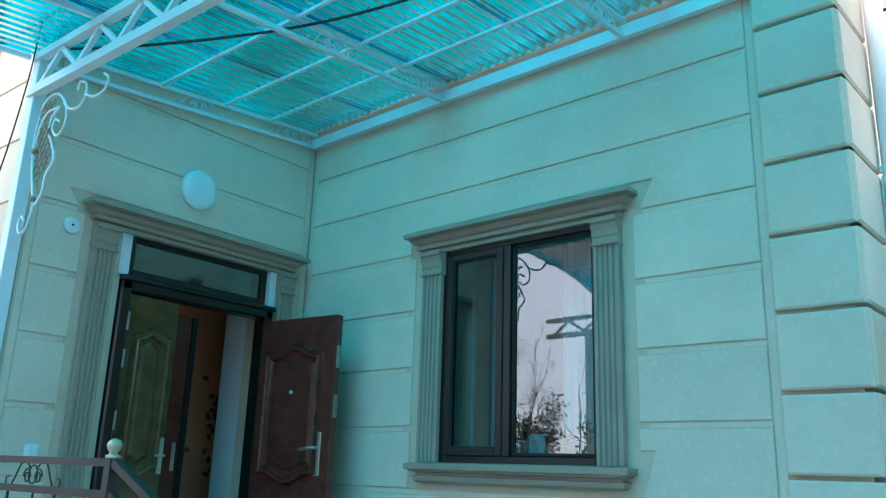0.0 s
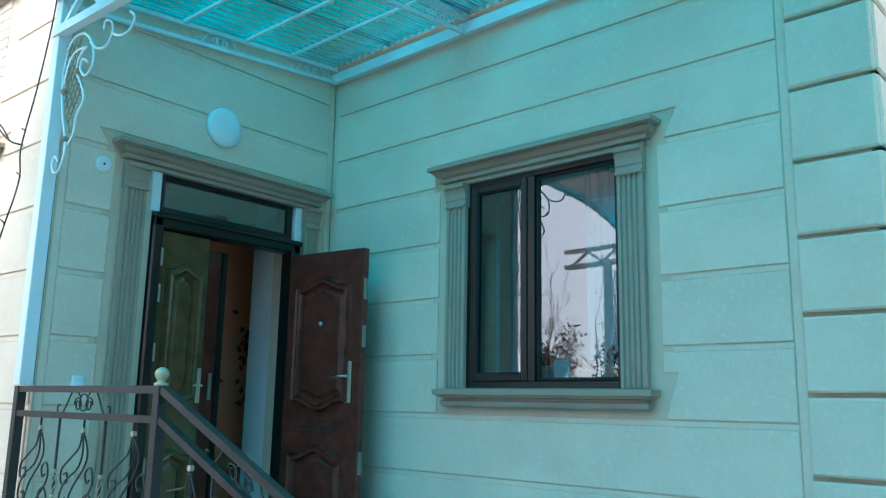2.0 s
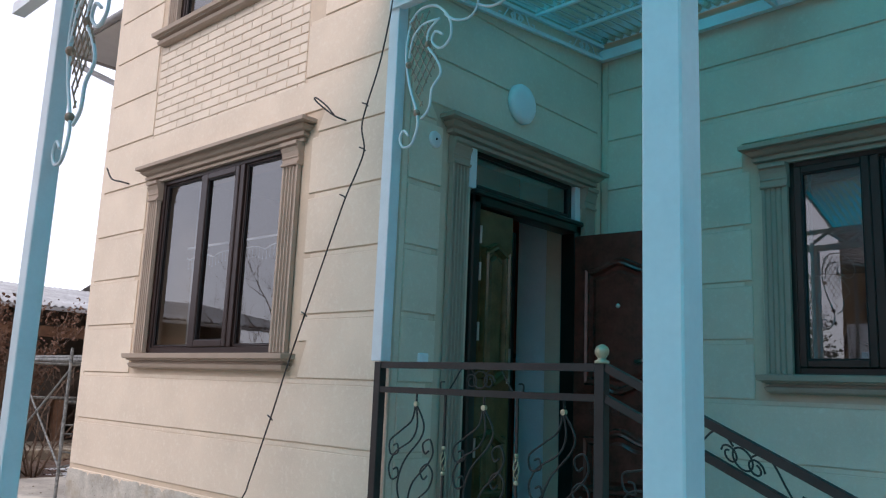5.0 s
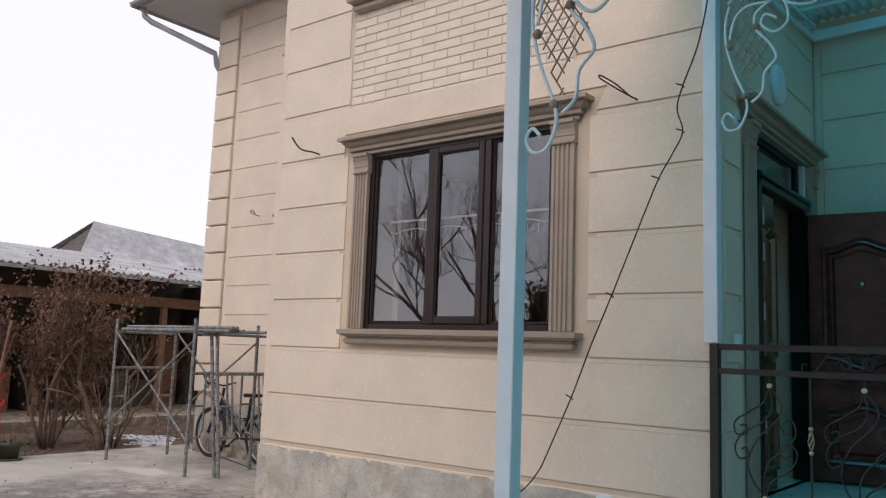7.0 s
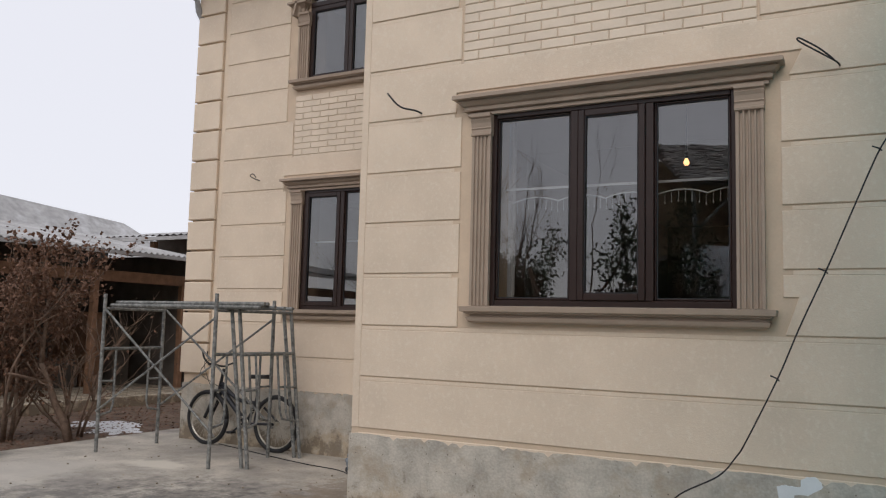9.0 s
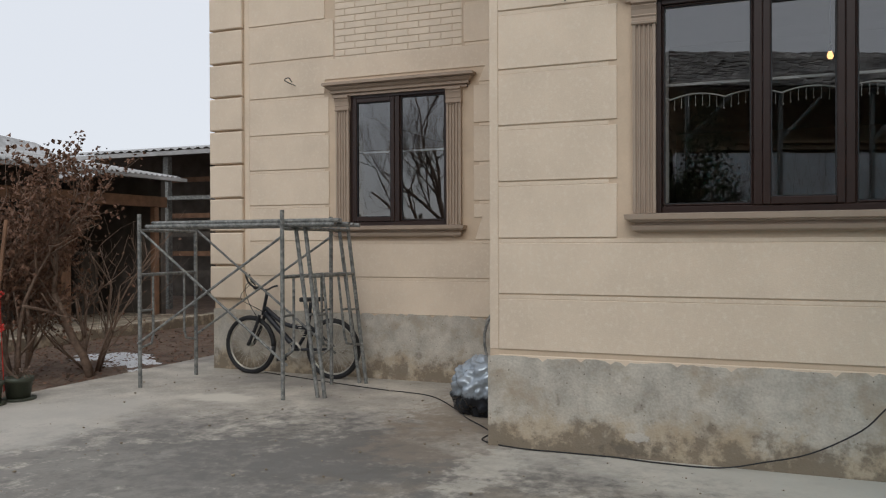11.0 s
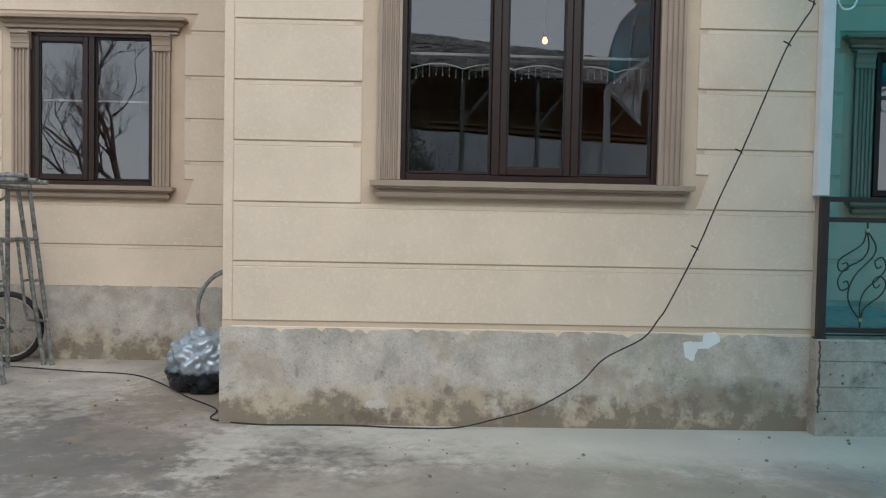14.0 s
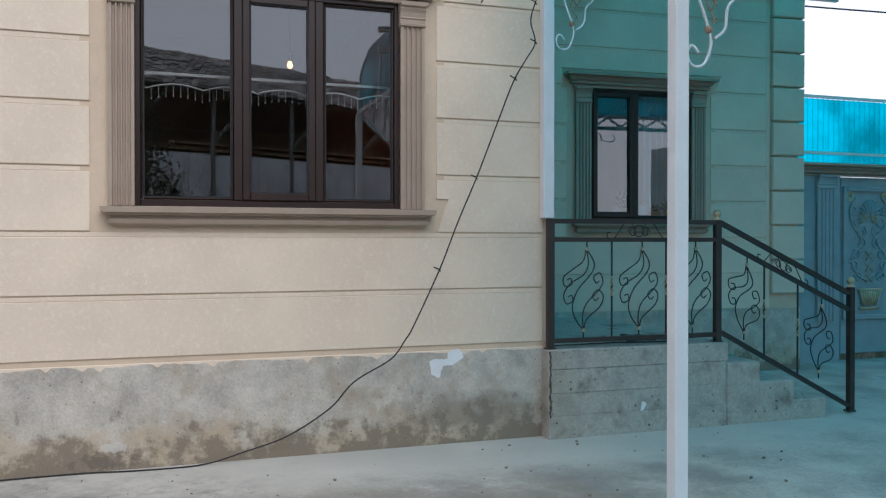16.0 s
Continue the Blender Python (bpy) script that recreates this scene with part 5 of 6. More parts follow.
for x, y, z in ((-6.14, 3.45, 2.9),):
    root = thing("pendant_bulb", "bare lit bulb hanging from the ceiling", "lamp")
    bm = bmesh.new()
    lathe(bm, [(0.002, -0.026), (0.016, -0.022), (0.024, -0.008), (0.024, 0.006), (0.016, 0.024), (0.012, 0.036)], 14, (x, y, z))
    part("bulb", bm, BULB, root, "glowing bulb", True)
    bm = bmesh.new()
    tube(bm, [(x, y, z + 0.035), (x, y, z + 0.09)], 0.016, 8)
    tube(bm, [(x, y, z + 0.09), (x, y, 3.41)], 0.003, 5)
    part("cord", bm, BLACK, root)

# ---- scaffold ----
def pipe(bm, a, b, r=0.021):
    tube(bm, [a, b], r, 8)


scaf = thing("scaffold", "weathered tube scaffold with crossed braces on the concrete", "scaffold")
SX0, SX1, SY0, SY1 = -12.75, -10.96, 3.05, 3.95


def end_frame(root, x, y0, y1, top0, top1, lean=0.0):
    for y, t in ((y0, top0), (y1, top1)):
        bm = bmesh.new()
        pipe(bm, (x, y, GROUND), (x + lean, y, t))
        part("upright", bm, PIPE, root)
    for z in (1.57, 1.10):
        bm = bmesh.new()
        pipe(bm, (x + lean * z / 1.7, y0, z), (x + lean * z / 1.7, y1, z), 0.017)
        part("crossbar", bm, PIPE, root)
    for y, sg in ((y0, 1), (y1, -1)):
        bm = bmesh.new()
        tube(bm, [(x + lean * .6, y + sg * 0.2, 1.12), (x + lean * .3, y + sg * 0.2, 0.45), (x + lean * .25, y + sg * 0.17, 0.36), (x + lean * .22, y + sg * 0.02, 0.33)], 0.014, 7)
        tube(bm, [(x + lean * .4, y + sg * 0.2, 0.72), (x + lean * .4, y + sg * 0.01, 0.72)], 0.012, 6)
        part("hand_rung", bm, PIPE, root)


end_frame(scaf, SX0, SY0, SY1, 1.74, 1.68)
end_frame(scaf, SX1, SY0 - 0.04, SY1, 1.75, 1.71)
for y in (SY0 - 0.02, SY1 + 0.02):
    for a, b in (((SX0, 1.58), (SX1 + 0.03, 0.24)), ((SX0, 0.38), (SX1, 1.50))):
        bm = bmesh.new()
        pipe(bm, (a[0], y + (0.012 if a[1] > 1 else -0.012), a[1]), (b[0], y + (0.012 if a[1] > 1 else -0.012), b[1]), 0.013)
        part("brace", bm, PIPE, scaf)
rnd = random.Random(8)
for k, (y, z) in enumerate(((3.10, 1.609), (3.15, 1.61), (3.21, 1.608), (3.28, 1.61), (3.14, 1.645), (3.22, 1.644), (3.5, 1.608), (3.7, 1.608))):
    bm = bmesh.new()
    o = rnd.uniform(-0.06, 0.06)
    pipe(bm, (SX0 + 0.08 + o, y, z), (-10.42 + o, y + rnd.uniform(-0.04, 0.04), z + 0.004), 0.02)
    part("loose_pipe", bm, PIPE, scaf)

trestle = thing("steel_trestle", "pair of rusty steel frames leaning beside the scaffold", "scaffold")
for dx, lean in ((0.0, -0.25), (0.08, -0.22)):
    end_frame(trestle, -10.71 + dx, 3.24, 4.12, 1.64, 1.62, lean)

# ---- bicycle ----
bike = thing("bicycle", "dark mountain bike leaning on the plinth behind the scaffold", "bicycle")
BY, BZ, BR = 4.27, 0.245, 0.315
for x in (-12.13, -11.03):
    bm = bmesh.new()
    ringp = [(x + BR * math.cos(a), BY, BZ + BR * math.sin(a)) for a in [2 * math.pi * k / 40 for k in range(41)]]
    tube(bm, ringp, 0.029, 8)
    wheel = part("wheel", bm, BLACK, bike, "black knobbly tyre", True)
    bm = bmesh.new()
    tube(bm, [(x + 0.285 * math.cos(a), BY, BZ + 0.285 * math.sin(a)) for a in [2 * math.pi * k / 40 for k in range(41)]], 0.012, 6)
    part("rim", bm, STEEL, wheel, "grey alloy rim", True)
    bm = bmesh.new()
    tube(bm, [(x, BY - 0.04, BZ), (x, BY + 0.04, BZ)], 0.02, 8)
    for k in range(28):
        a = 2 * math.pi * k / 28
        tube(bm, [(x, BY + (0.025 if k % 2 else -0.025), BZ), (x + 0.28 * math.cos(a), BY, BZ + 0.28 * math.sin(a))], 0.0016, 4)
    part("spokes", bm, STEEL, wheel, "thin steel spokes")
bx = {"head": (-11.93, 0.70), "crank": (-11.50, 0.22), "seat": (-11.33, 0.60), "rear": (-11.03, BZ), "front": (-12.13, BZ)}


def bt(name, pts, r, mt=BIKEM, parent=None, y=BY):
    bm = bmesh.new()
    tube(bm, smooth_path([(p[0], p[2] if len(p) > 2 else y, p[1]) for p in pts], 4), r, 8)
    return part(name, bm, mt, parent or bike, "", True)


bt("down_tube", [(-11.93, 0.62), (-11.72, 0.42), bx["crank"]], 0.033)
bt("top_tube", [(-11.92, 0.68), (-11.65, 0.50), (-11.36, 0.47)], 0.026)
bt("seat_tube", [bx["crank"], (-11.36, 0.47), (-11.32, 0.76)], 0.02)
bt("chain_stay", [bx["crank"], bx["rear"]], 0.016, BIKEM, None, BY - 0.05)
bt("seat_stay", [(-11.38, 0.5), bx["rear"]], 0.016, BIKEM, None, BY + 0.05)
bt("steering_tube", [(-11.96, 0.60), (-11.90, 0.86)], 0.02)
for dy in (-0.055, 0.055):
    bt("fork_leg", [(-12.13, BZ), (-12.03, 0.44), (-11.97, 0.60)], 0.02, BLACK, None, BY + dy)
bar_ = bt("handlebar", [(-11.86, 0.93, BY - 0.3), (-11.9, 0.92, BY - 0.16), (-11.91, 0.89, BY), (-11.9, 0.92, BY + 0.12), (-11.86, 0.93, BY + 0.16)], 0.012)
for y0, y1 in ((BY - 0.31, BY - 0.18),):
    bt("grip", [(-11.855, 0.93, y0), (-11.89, 0.922, y1)], 0.018, BLACK, bar_)
bt("brake_lever", [(-11.92, 0.95, BY - 0.2), (-11.99, 1.02, BY - 0.2), (-12.0, 1.08, BY - 0.2)], 0.008, BLACK, bar_)
bt("bar_end", [(-11.86, 0.93, BY - 0.3), (-11.95, 1.0, BY - 0.3), (-12.0, 1.1, BY - 0.28)], 0.012, BLACK, bar_)
bt("brake_cable", [(-11.98, 1.0, BY - 0.18), (-12.12, 0.92, BY - 0.12), (-12.1, 0.72, BY - 0.06), (-11.99, 0.55, BY - 0.05)], 0.004, BLACK)
bt("brake_cable", [(-11.98, 1.0, BY - 0.15), (-12.2, 0.8, BY - 0.1), (-11.98, 0.66, BY - 0.04), (-11.7, 0.5, BY)], 0.004, BLACK)
bm = bmesh.new()
rings = []
for k in range(9):
    s = k / 8
    x = -11.46 + 0.29 * s
    w = 0.018 + 0.062 * s ** 1.6
    rings.append([bm.verts.new((x, BY + w * math.cos(a), 0.79 + 0.012 * s + (0.022 * math.sin(a) if math.sin(a) > 0 else 0.03 * math.sin(a)))) for a in [2 * math.pi * j / 12 for j in range(12)]])
for a, b in zip(rings, rings[1:]):
    for j in range(12):
        bm.faces.new((a[j], a[(j + 1) % 12], b[(j + 1) % 12], b[j]))
bm.faces.new(rings[0]), bm.faces.new(rings[-1])
part("saddle", bm, BLACK, bike, "", True)
bm = bmesh.new()
for r in (0.085, 0.07):
    tube(bm, [(-11.50 + r * math.cos(a), BY - 0.06, 0.22 + r * math.sin(a)) for a in [2 * math.pi * k / 24 for k in range(25)]], 0.006, 5)
part("chainring", bm, STEEL, bike, "", True)
bt("crank_arm", [(-11.50, 0.22, BY - 0.07), (-11.62, 0.12, BY - 0.09)], 0.012)
bm = boxed(-11.67, -11.58, BY - 0.17, BY - 0.08, 0.10, 0.125, 0.006)
part("pedal", bm, BLACK, bike)
bm = bmesh.new()
for k in range(7):
    tube(bm, [(-11.47 + 0.03 * math.cos(t) + 0.012 * k, BY + 0.03 * math.sin(t), 0.52 - 0.025 * k) for t in [2 * math.pi * j / 10 for j in range(11)]], 0.006, 5)
part("shock_spring", bm, STEEL, bike, "steel shock spring", True)

bike.location.x = -0.09

# ---- bag, hose ----
bm = bmesh.new()
bmesh.ops.create_icosphere(bm, subdivisions=5, radius=1.0)
for v in bm.verts:
    n = noise.noise(v.co * 1.8) * 0.16 - 0.20 * (1 - abs(noise.noise(v.co * 2.6 + Vector((3, 1, 2))))) ** 6 - 0.07 * (1 - abs(noise.noise(v.co * 6 + Vector((1, 5, 2))))) ** 5 + 0.12
    c = v.co * (1 + n)
    v.co = Vector((-8.93 + 0.29 * c.x, 3.14 + 0.26 * c.y, max(GROUND + 0.004, 0.15 + 0.30 * c.z * (0.85 if c.z > 0 else 1))))
bag = tagged(link("refuse_bag", bm, BAGM, smooth=True), "stuffed silver plastic bag crumpled against the wing", "bag")
bm = bmesh.new()
bmesh.ops.create_icosphere(bm, subdivisions=4, radius=1.0)
for v in bm.verts:
    c = v.co * (1 + 0.2 * noise.noise(v.co * 3))
    v.co = Vector((-8.74 + 0.16 * c.x, 3.55 + 0.2 * c.y, max(GROUND + 0.004, 0.17 + 0.26 * c.z)))
tagged(link("plastic_sack", bm, BAGM, smooth=True), "pale plastic sack behind the silver bag", "bag")
bm = bmesh.new()
for k in range(3):
    tube(bm, [(-8.93 + (0.29 + 0.012 * k) * math.cos(a), 3.95 + 0.03 * k + 0.03 * math.sin(a), 0.47 + (0.36 + 0.012 * k) * math.sin(a)) for a in [2 * math.pi * j / 36 for j in range(37)]], 0.012, 6)
tagged(link("hose_coil", bm, PIPE, smooth=True), "coiled grey hose standing against the wing's side", "hose")

# ---- gate ----
GY = 4.47
gate = thing("gate", "blue-grey painted gate wall with relief ornament", "gate", kind="structure")
part("pier", boxed(-0.13, 0.74, GY, GY + 0.3, GROUND - 0.1, 2.33, 0.01), PLASTER, gate, "beige plaster gate pier")
moulding("cap", Matrix.Translation((0, GY, 0)), -0.05, 5.6, 2.20, CORNICE, gate)
pil = pilaster(Matrix.Translation((0, GY, 0)), 0.36, 0.62, 0.42, 2.21, gate)
for o in (pil, *pil.children, gate.children[1]):
    o.data.materials[0] = GATEM
part("gate_leaf", boxed(0.76, 3.4, GY + 0.02, GY + 0.09, 0.0, 2.195, 0.006), GATEM, gate, "blue-grey gate leaf")
bm = bmesh.new()
for a, b, c, d in ((0.78, 0.84, 0.42, 2.08), (2.1, 2.16, 0.42, 2.08), (0.84, 2.1, 0.42, 0.48), (0.84, 2.1, 2.02, 2.08)):
    box(bm, a, b, GY - 0.015, GY + 0.02, c, d, 0.008)
part("border", bm, GATEM, gate)


def relief(cx, parent):
    def swirl(bm, x, z, r, turns, start, sg, w=0.013):
        n = int(10 * turns)
        tube(bm, [(x + sg * r * (1 - 0.75 * k / n) * math.cos(start + k * 2 * math.pi / 10), GY + 0.012, z + r * (1 - 0.75 * k / n) * math.sin(start + k * 2 * math.pi / 10)) for k in range(n + 1)], w, 6, w * 0.5)
    for sg in (1, -1):
        bm = bmesh.new()
        for j in range(7):
            z = 0.95 + 0.14 * j
            swirl(bm, cx + sg * (0.17 + 0.07 * math.sin(j * 1.3)), z, 0.075, 1.3, 0.5 * j, sg)
        tube(bm, smooth_path([(cx + sg * u, GY + 0.012, z) for u, z in ((0.02, 0.9), (0.2, 1.0), (0.27, 1.2), (0.12, 1.4), (0.26, 1.6), (0.3, 1.8), (0.2, 1.95))], 5), 0.016, 6)
        for j in range(18):
            a = j * 0.9
            u, z = 0.1 + 0.17 * (j % 5) / 4, 0.95 + 0.055 * j
            p = Vector((cx + sg * u, GY + 0.008, z))
            e = Vector((math.cos(a) * 0.06, 0, math.sin(a) * 0.06))
            s = Vector((-e.z, -0.012, e.x)) * 0.35
            vs = [bm.verts.new(q) for q in (p, p + e * 0.5 + s + Vector((0, -0.012, 0)), p + e, p + e * 0.5 - s + Vector((0, -0.012, 0)))]
            bm.faces.new(vs)
        part("scrollwork", bm, GATEM, parent, "painted relief scrolls", True)
    bm = bmesh.new()
    for j in range(9):
        a = math.pi * (j + 0.5) / 9
        tube(bm, [(cx, GY + 0.01, 1.72), (cx + 0.15 * math.cos(a), GY + 0.0, 1.72 + 0.2 * math.sin(a))], 0.012, 5, 0.018)
    part("shell", bm, GATEM, parent, "relief shell", True)
    bm = bmesh.new()
    for j in range(3):
        z = 0.88 + 0.14 * j
        tube(bm, [(cx - 0.06, GY + 0.005, z), (cx + 0.06, GY + 0.005, z + 0.11)], 0.009, 5)
        tube(bm, [(cx + 0.06, GY + 0.005, z), (cx - 0.06, GY + 0.005, z + 0.11)], 0.009, 5)
    for sg in (1, -1):
        swirl(bm, cx + sg * 0.32, 1.95, 0.07, 2.0, 0, sg, 0.016)
        swirl(bm, cx + sg * 0.1, 1.68, 0.06, 1.6, 2, sg, 0.014)
    part("gilt_bows", bm, GOLDM, parent, "gilded bows and ribbons", True)
    bm = bmesh.new()
    for j in range(9):
        u = -0.16 + 0.04 * j
        tube(bm, [(cx + u * 0.6, GY + 0.0, 0.6), (cx + u, GY - 0.02, 0.78)], 0.014, 5)
    tube(bm, [(cx - 0.19, GY - 0.01, 0.79), (cx + 0.19, GY - 0.01, 0.79)], 0.018, 6)
    tube(bm, [(cx - 0.15, GY, 0.56), (cx + 0.15, GY, 0.56)], 0.016, 6)
    part("basket_relief", bm, GOLDM, parent, "gilded relief basket", True)


relief(1.2, gate)
relief(1.78, gate)
part("lower_wall", boxed(0.74, 5.6, GY + 0.1, GY + 0.3, GROUND - 0.1, 0.42), PLINTHM, gate, "grey cement footing")
scr = thing("fence_screen", "cyan corrugated plastic screen above the gate", "fence")
bm = bmesh.new()
n = 560
rows = [[bm.verts.new((-0.1 + 5.7 * k / n, GY + 0.175 + 0.03 * math.sin(2 * math.pi * k / 8.0), z)) for k in range(n + 1)] for z in (2.33, 3.18)]
for k in range(n):
    bm.faces.new((rows[0][k], rows[0][k + 1], rows[1][k + 1], rows[1][k]))
part("sheet", bm, SHEET, scr, "cyan corrugated plastic sheet", True)
for z in (2.50, 3.2):
    part("rail", barred((-0.1, GY + 0.14, z), (5.6, GY + 0.14, z), 0.03, 0.035), WHITE, scr)
for x in (-0.06, 1.9, 3.7, 5.5):
    part("stake", boxed(x - 0.02, x + 0.02, GY + 0.21, GY + 0.245, 2.4, 3.2), WHITE, scr)

# ---- yard boundary, added walls ----
# Added, out of view, to shut white side light out of the yard.
bm = boxed(5.6, 5.85, -10.5, 4.9, GROUND - 0.2, 3.2)
tagged(link("wall_yard_east", bm, PLASTER), "plain added plaster wall, out of view, closing the yard's east side", "wall", kind="structure")


# Added wall, out of view: keeps bright sky out of the entrance window.
bm = boxed(5.88, 6.1, -12.0, 1.0, GROUND - 0.2, 4.4)
tagged(link("wall_neighbour", bm, ROOM), "plain added wall, out of view, that darkens the entrance window's reflection", "wall", kind="structure")

# ---- buildings beyond the garden ----
def corrugated(x0, x1, y0, y1, z0, z1, pitch=0.15, amp=0.02):
    """Roof slope falling from x0,z0 to x1,z1, waves across y."""
    bm = bmesh.new()
    n = int((y1 - y0) / pitch * 6)
    rows = [[bm.verts.new((x, y0 + (y1 - y0) * k / n, z + amp * math.sin(2 * math.pi * k / 6) + dz)) for k in range(n + 1)] for x, z, dz in ((x0, z0, 0), (x1, z1, 0), (x1, z1, -0.02), (x0, z0, -0.02))]
    for a, b in zip(rows, rows[1:] + rows[:1]):
        for k in range(n):
            bm.faces.new((a[k], a[k + 1], b[k + 1], b[k]))
    return bm


shed = thing("open_shed", "long open timber shed with a grey corrugated roof", "shed")
part("roof", corrugated(-23.5, -18.0, -8.0, 10.0, 3.75, 2.82), ASB, shed, "weathered corrugated roofing")
part("gutter", barred((-17.93, -8.0, 2.72), (-17.93, 10.05, 2.76), 0.1, 0.07), ASB, shed, "grey eaves gutter")
part("back_wall", boxed(-21.6, -21.4, -8, 10.0, -0.2, 3.2), DARKW, shed, "dark boarded back wall")
part("eaves_beam", boxed(-18.5, -18.36, -8, 10.0, 2.2, 2.42, 0.01), TIMBER, shed, "brown timber beam")
part("end_wall", boxed(-21.4, -18.4, 9.85, 9.98, -0.2, 2.9), DARKW, shed, "dark boarded end wall")
part("kerb", boxed(-17.2, -17.0, -8, 11.0, -0.2, 0.02, 0.01), PLINTHM, shed, "low cement kerb")
part("floor_slab", boxed(-21.4, -17.2, -8, 9.9, -0.2, -0.03), PLINTHM, shed, "grey cement floor")
for y in (-6.5, -3.6, -0.6, 1.6, 4.75, 7.4, 9.7):
    part("post", boxed(-18.5, -18.37, y - 0.065, y + 0.065, -0.2, 2.2, 0.012), TIMBER, shed)
for k in range(30):
    y = -7.7 + 0.6 * k
    part("rafter", barred((-21.4, y, 3.32), (-18.0, y, 2.74), 0.05, 0.08), DARKW, shed)
rnd = random.Random(3)
for k in range(26):
    y = -7 + 0.64 * k
    h = rnd.uniform(0.5, 1.7)
    bm = boxed(-21.2 + rnd.uniform(0, 0.8), -20.2 + rnd.uniform(0, 0.9), y, y + rnd.uniform(0.2, 0.6), -0.03, h, 0.02)
    tagged(link("stored_lumber", bm, DARKW if k % 3 else TIMBER), "dark stack of stored boards in the shed", "lumber", group="stored boards")

barn = thing("timber_barn", "open timber barn with a snowy corrugated roof", "shed")
bm = bmesh.new()
n = 300
rows = [[bm.verts.new((-27.0 + 15.5 * k / n, y, z + 0.025 * math.sin(2 * math.pi * k / 5))) for k in range(n + 1)] for y, z in ((12.0, 3.72), (17.0, 4.5))]
for k in range(n):
    bm.faces.new((rows[0][k], rows[0][k + 1], rows[1][k + 1], rows[1][k]))
part("roof", bm, ASB, barn, "snowy corrugated roofing")
part("gutter", barred((-27, 11.95, 3.62), (-11.5, 11.95, 3.62), 0.1, 0.1), ASB, barn)
part("back_wall", boxed(-27, -11.5, 16.6, 16.8, -0.2, 4.4), DARKW, barn, "dark boarded wall")
for k in range(8):
    x = -26.4 + 2.0 * k
    part("post", boxed(x - 0.08, x + 0.08, 12.3, 12.46, -0.2, 3.6, 0.01), PIPE if k % 2 else TIMBER, barn)
for k in range(6):
    part("shelf_beam", barred((-26.4, 12.5 + 0.2 * k, 0.7 + 0.48 * k), (-12.0, 12.5 + 0.2 * k, 0.74 + 0.48 * k), 0.08, 0.12), TIMBER if k % 2 else DARKW, barn)
part("rail", barred((-26.4, 12.2, 2.6), (-11.6, 12.2, 2.5), 0.09, 0.09), PIPE, barn, "grey pipe rail")
bm = bmesh.new()
lathe(bm, [(0.2, 0), (0.23, 0.25), (0.21, 0.5), (0.1, 0.56)], 16, (-17.65, 11.2, 0.33))
tagged(link("water_barrel", bm, mat("blue_barrel", (0.02, 0.11, 0.4), 0.4), smooth=True), "blue plastic barrel on a yellow crate", "barrel")
tagged(link("crate", boxed(-17.9, -17.42, 10.95, 11.45, -0.17, 0.33, 0.02), STRAW_TONE), "yellow crate under the blue barrel", "crate")

far = thing("neighbour_house", "distant house with a grey gabled roof", "house")
bm = bmesh.new()
v = [bm.verts.new(p) for p in ((-41.5, 17.0, 4.6), (-41.5, 33.0, 4.6), (-45.0, 19.8, 7.9), (-45.0, 30.2, 7.2), (-49.0, 17.0, 4.6), (-49.0, 33.0, 4.6))]
for f in ((0, 1, 3, 2), (4, 2, 3, 5), (1, 5, 3)):
    bm.faces.new([v[i] for i in f])
part("roof", bm, ASB, far, "grey sheet roof")
bm = bmesh.new()
bm.faces.new([bm.verts.new(p) for p in ((-42.2, 17.8, 4.9), (-45.0, 19.9, 7.75), (-48.4, 17.8, 4.9))])
part("gable", bm, DARKW, far, "dark boarded gable")
part("wall", boxed(-48.5, -42.0, 18.0, 32.0, -0.2, 4.6), PLASTER, far)

# ---- building across the drive ----
SHEETW = mat("pale_tarpaulin", (0.74, 0.76, 0.80), 0.7, var=0.2, scale=1.5, bump=0.4, fine=12)
opp = thing("hay_barn", "tall open barn with a shingled roof across the yard", "barn")
bm = bmesh.new()
rows = 26
for r in range(rows):
    y0, z0 = -9.8 - 0.15 * r, 4.72 + 0.063 * r
    n = 84
    for k in range(n):
        x = -8.35 + 0.18 * k + (0.09 if r % 2 else 0)
        z = z0 + random.Random(r * 100 + k).uniform(0, 0.045)
        box(bm, x, x + 0.165, y0 - 0.2, y0, z, z + 0.03)
o = part("shingle_courses", bm, TILEM, opp, "mottled grey shingles")
o["kind"] = "stuff"
part("roof_deck", barred((-0.8, -9.85, 4.66), (-0.8, -13.7, 6.2), 15.0, 0.06, (0, 0, 1)), DARKW, opp)
part("lower_wall", boxed(-8.3, 6.8, -10.3, -10.1, -0.2, 3.35), SHEETW, opp, "pale sheeted lower wall")
# Straw tone, lightened to brighten the loft, here and on the planks.
part("back_wall", boxed(-8.3, 6.8, -14.2, -14.0, -0.2, 6.0), STRAW_TONE, opp, "straw-toned back wall, lightened to brighten the loft")
part("loft_floor", boxed(-8.3, 6.8, -14.0, -10.3, 3.2, 3.3), DARKW, opp)
for k in range(8):
    x = -8.1 + 2.0 * k
    part("post", boxed(x - 0.04, x + 0.04, -10.02, -9.94, -0.2, 4.68), PIPE, opp)
    part("knee_brace", barred((x, -9.98, 3.6), (x + 0.95, -9.98, 4.6), 0.06, 0.08, (0, 1, 0)), PIPE, opp)
rnd = random.Random(12)
for k in range(12):
    part("plank", barred((-8.2 + 0.2 * k, -11 - 0.2 * (k % 4), 3.4 + 0.07 * (k // 2)), (-1.5 + 0.5 * k, -11 - 0.2 * (k % 4), 3.42 + 0.07 * (k // 2)), 0.2, 0.05), STRAW_TONE, opp)

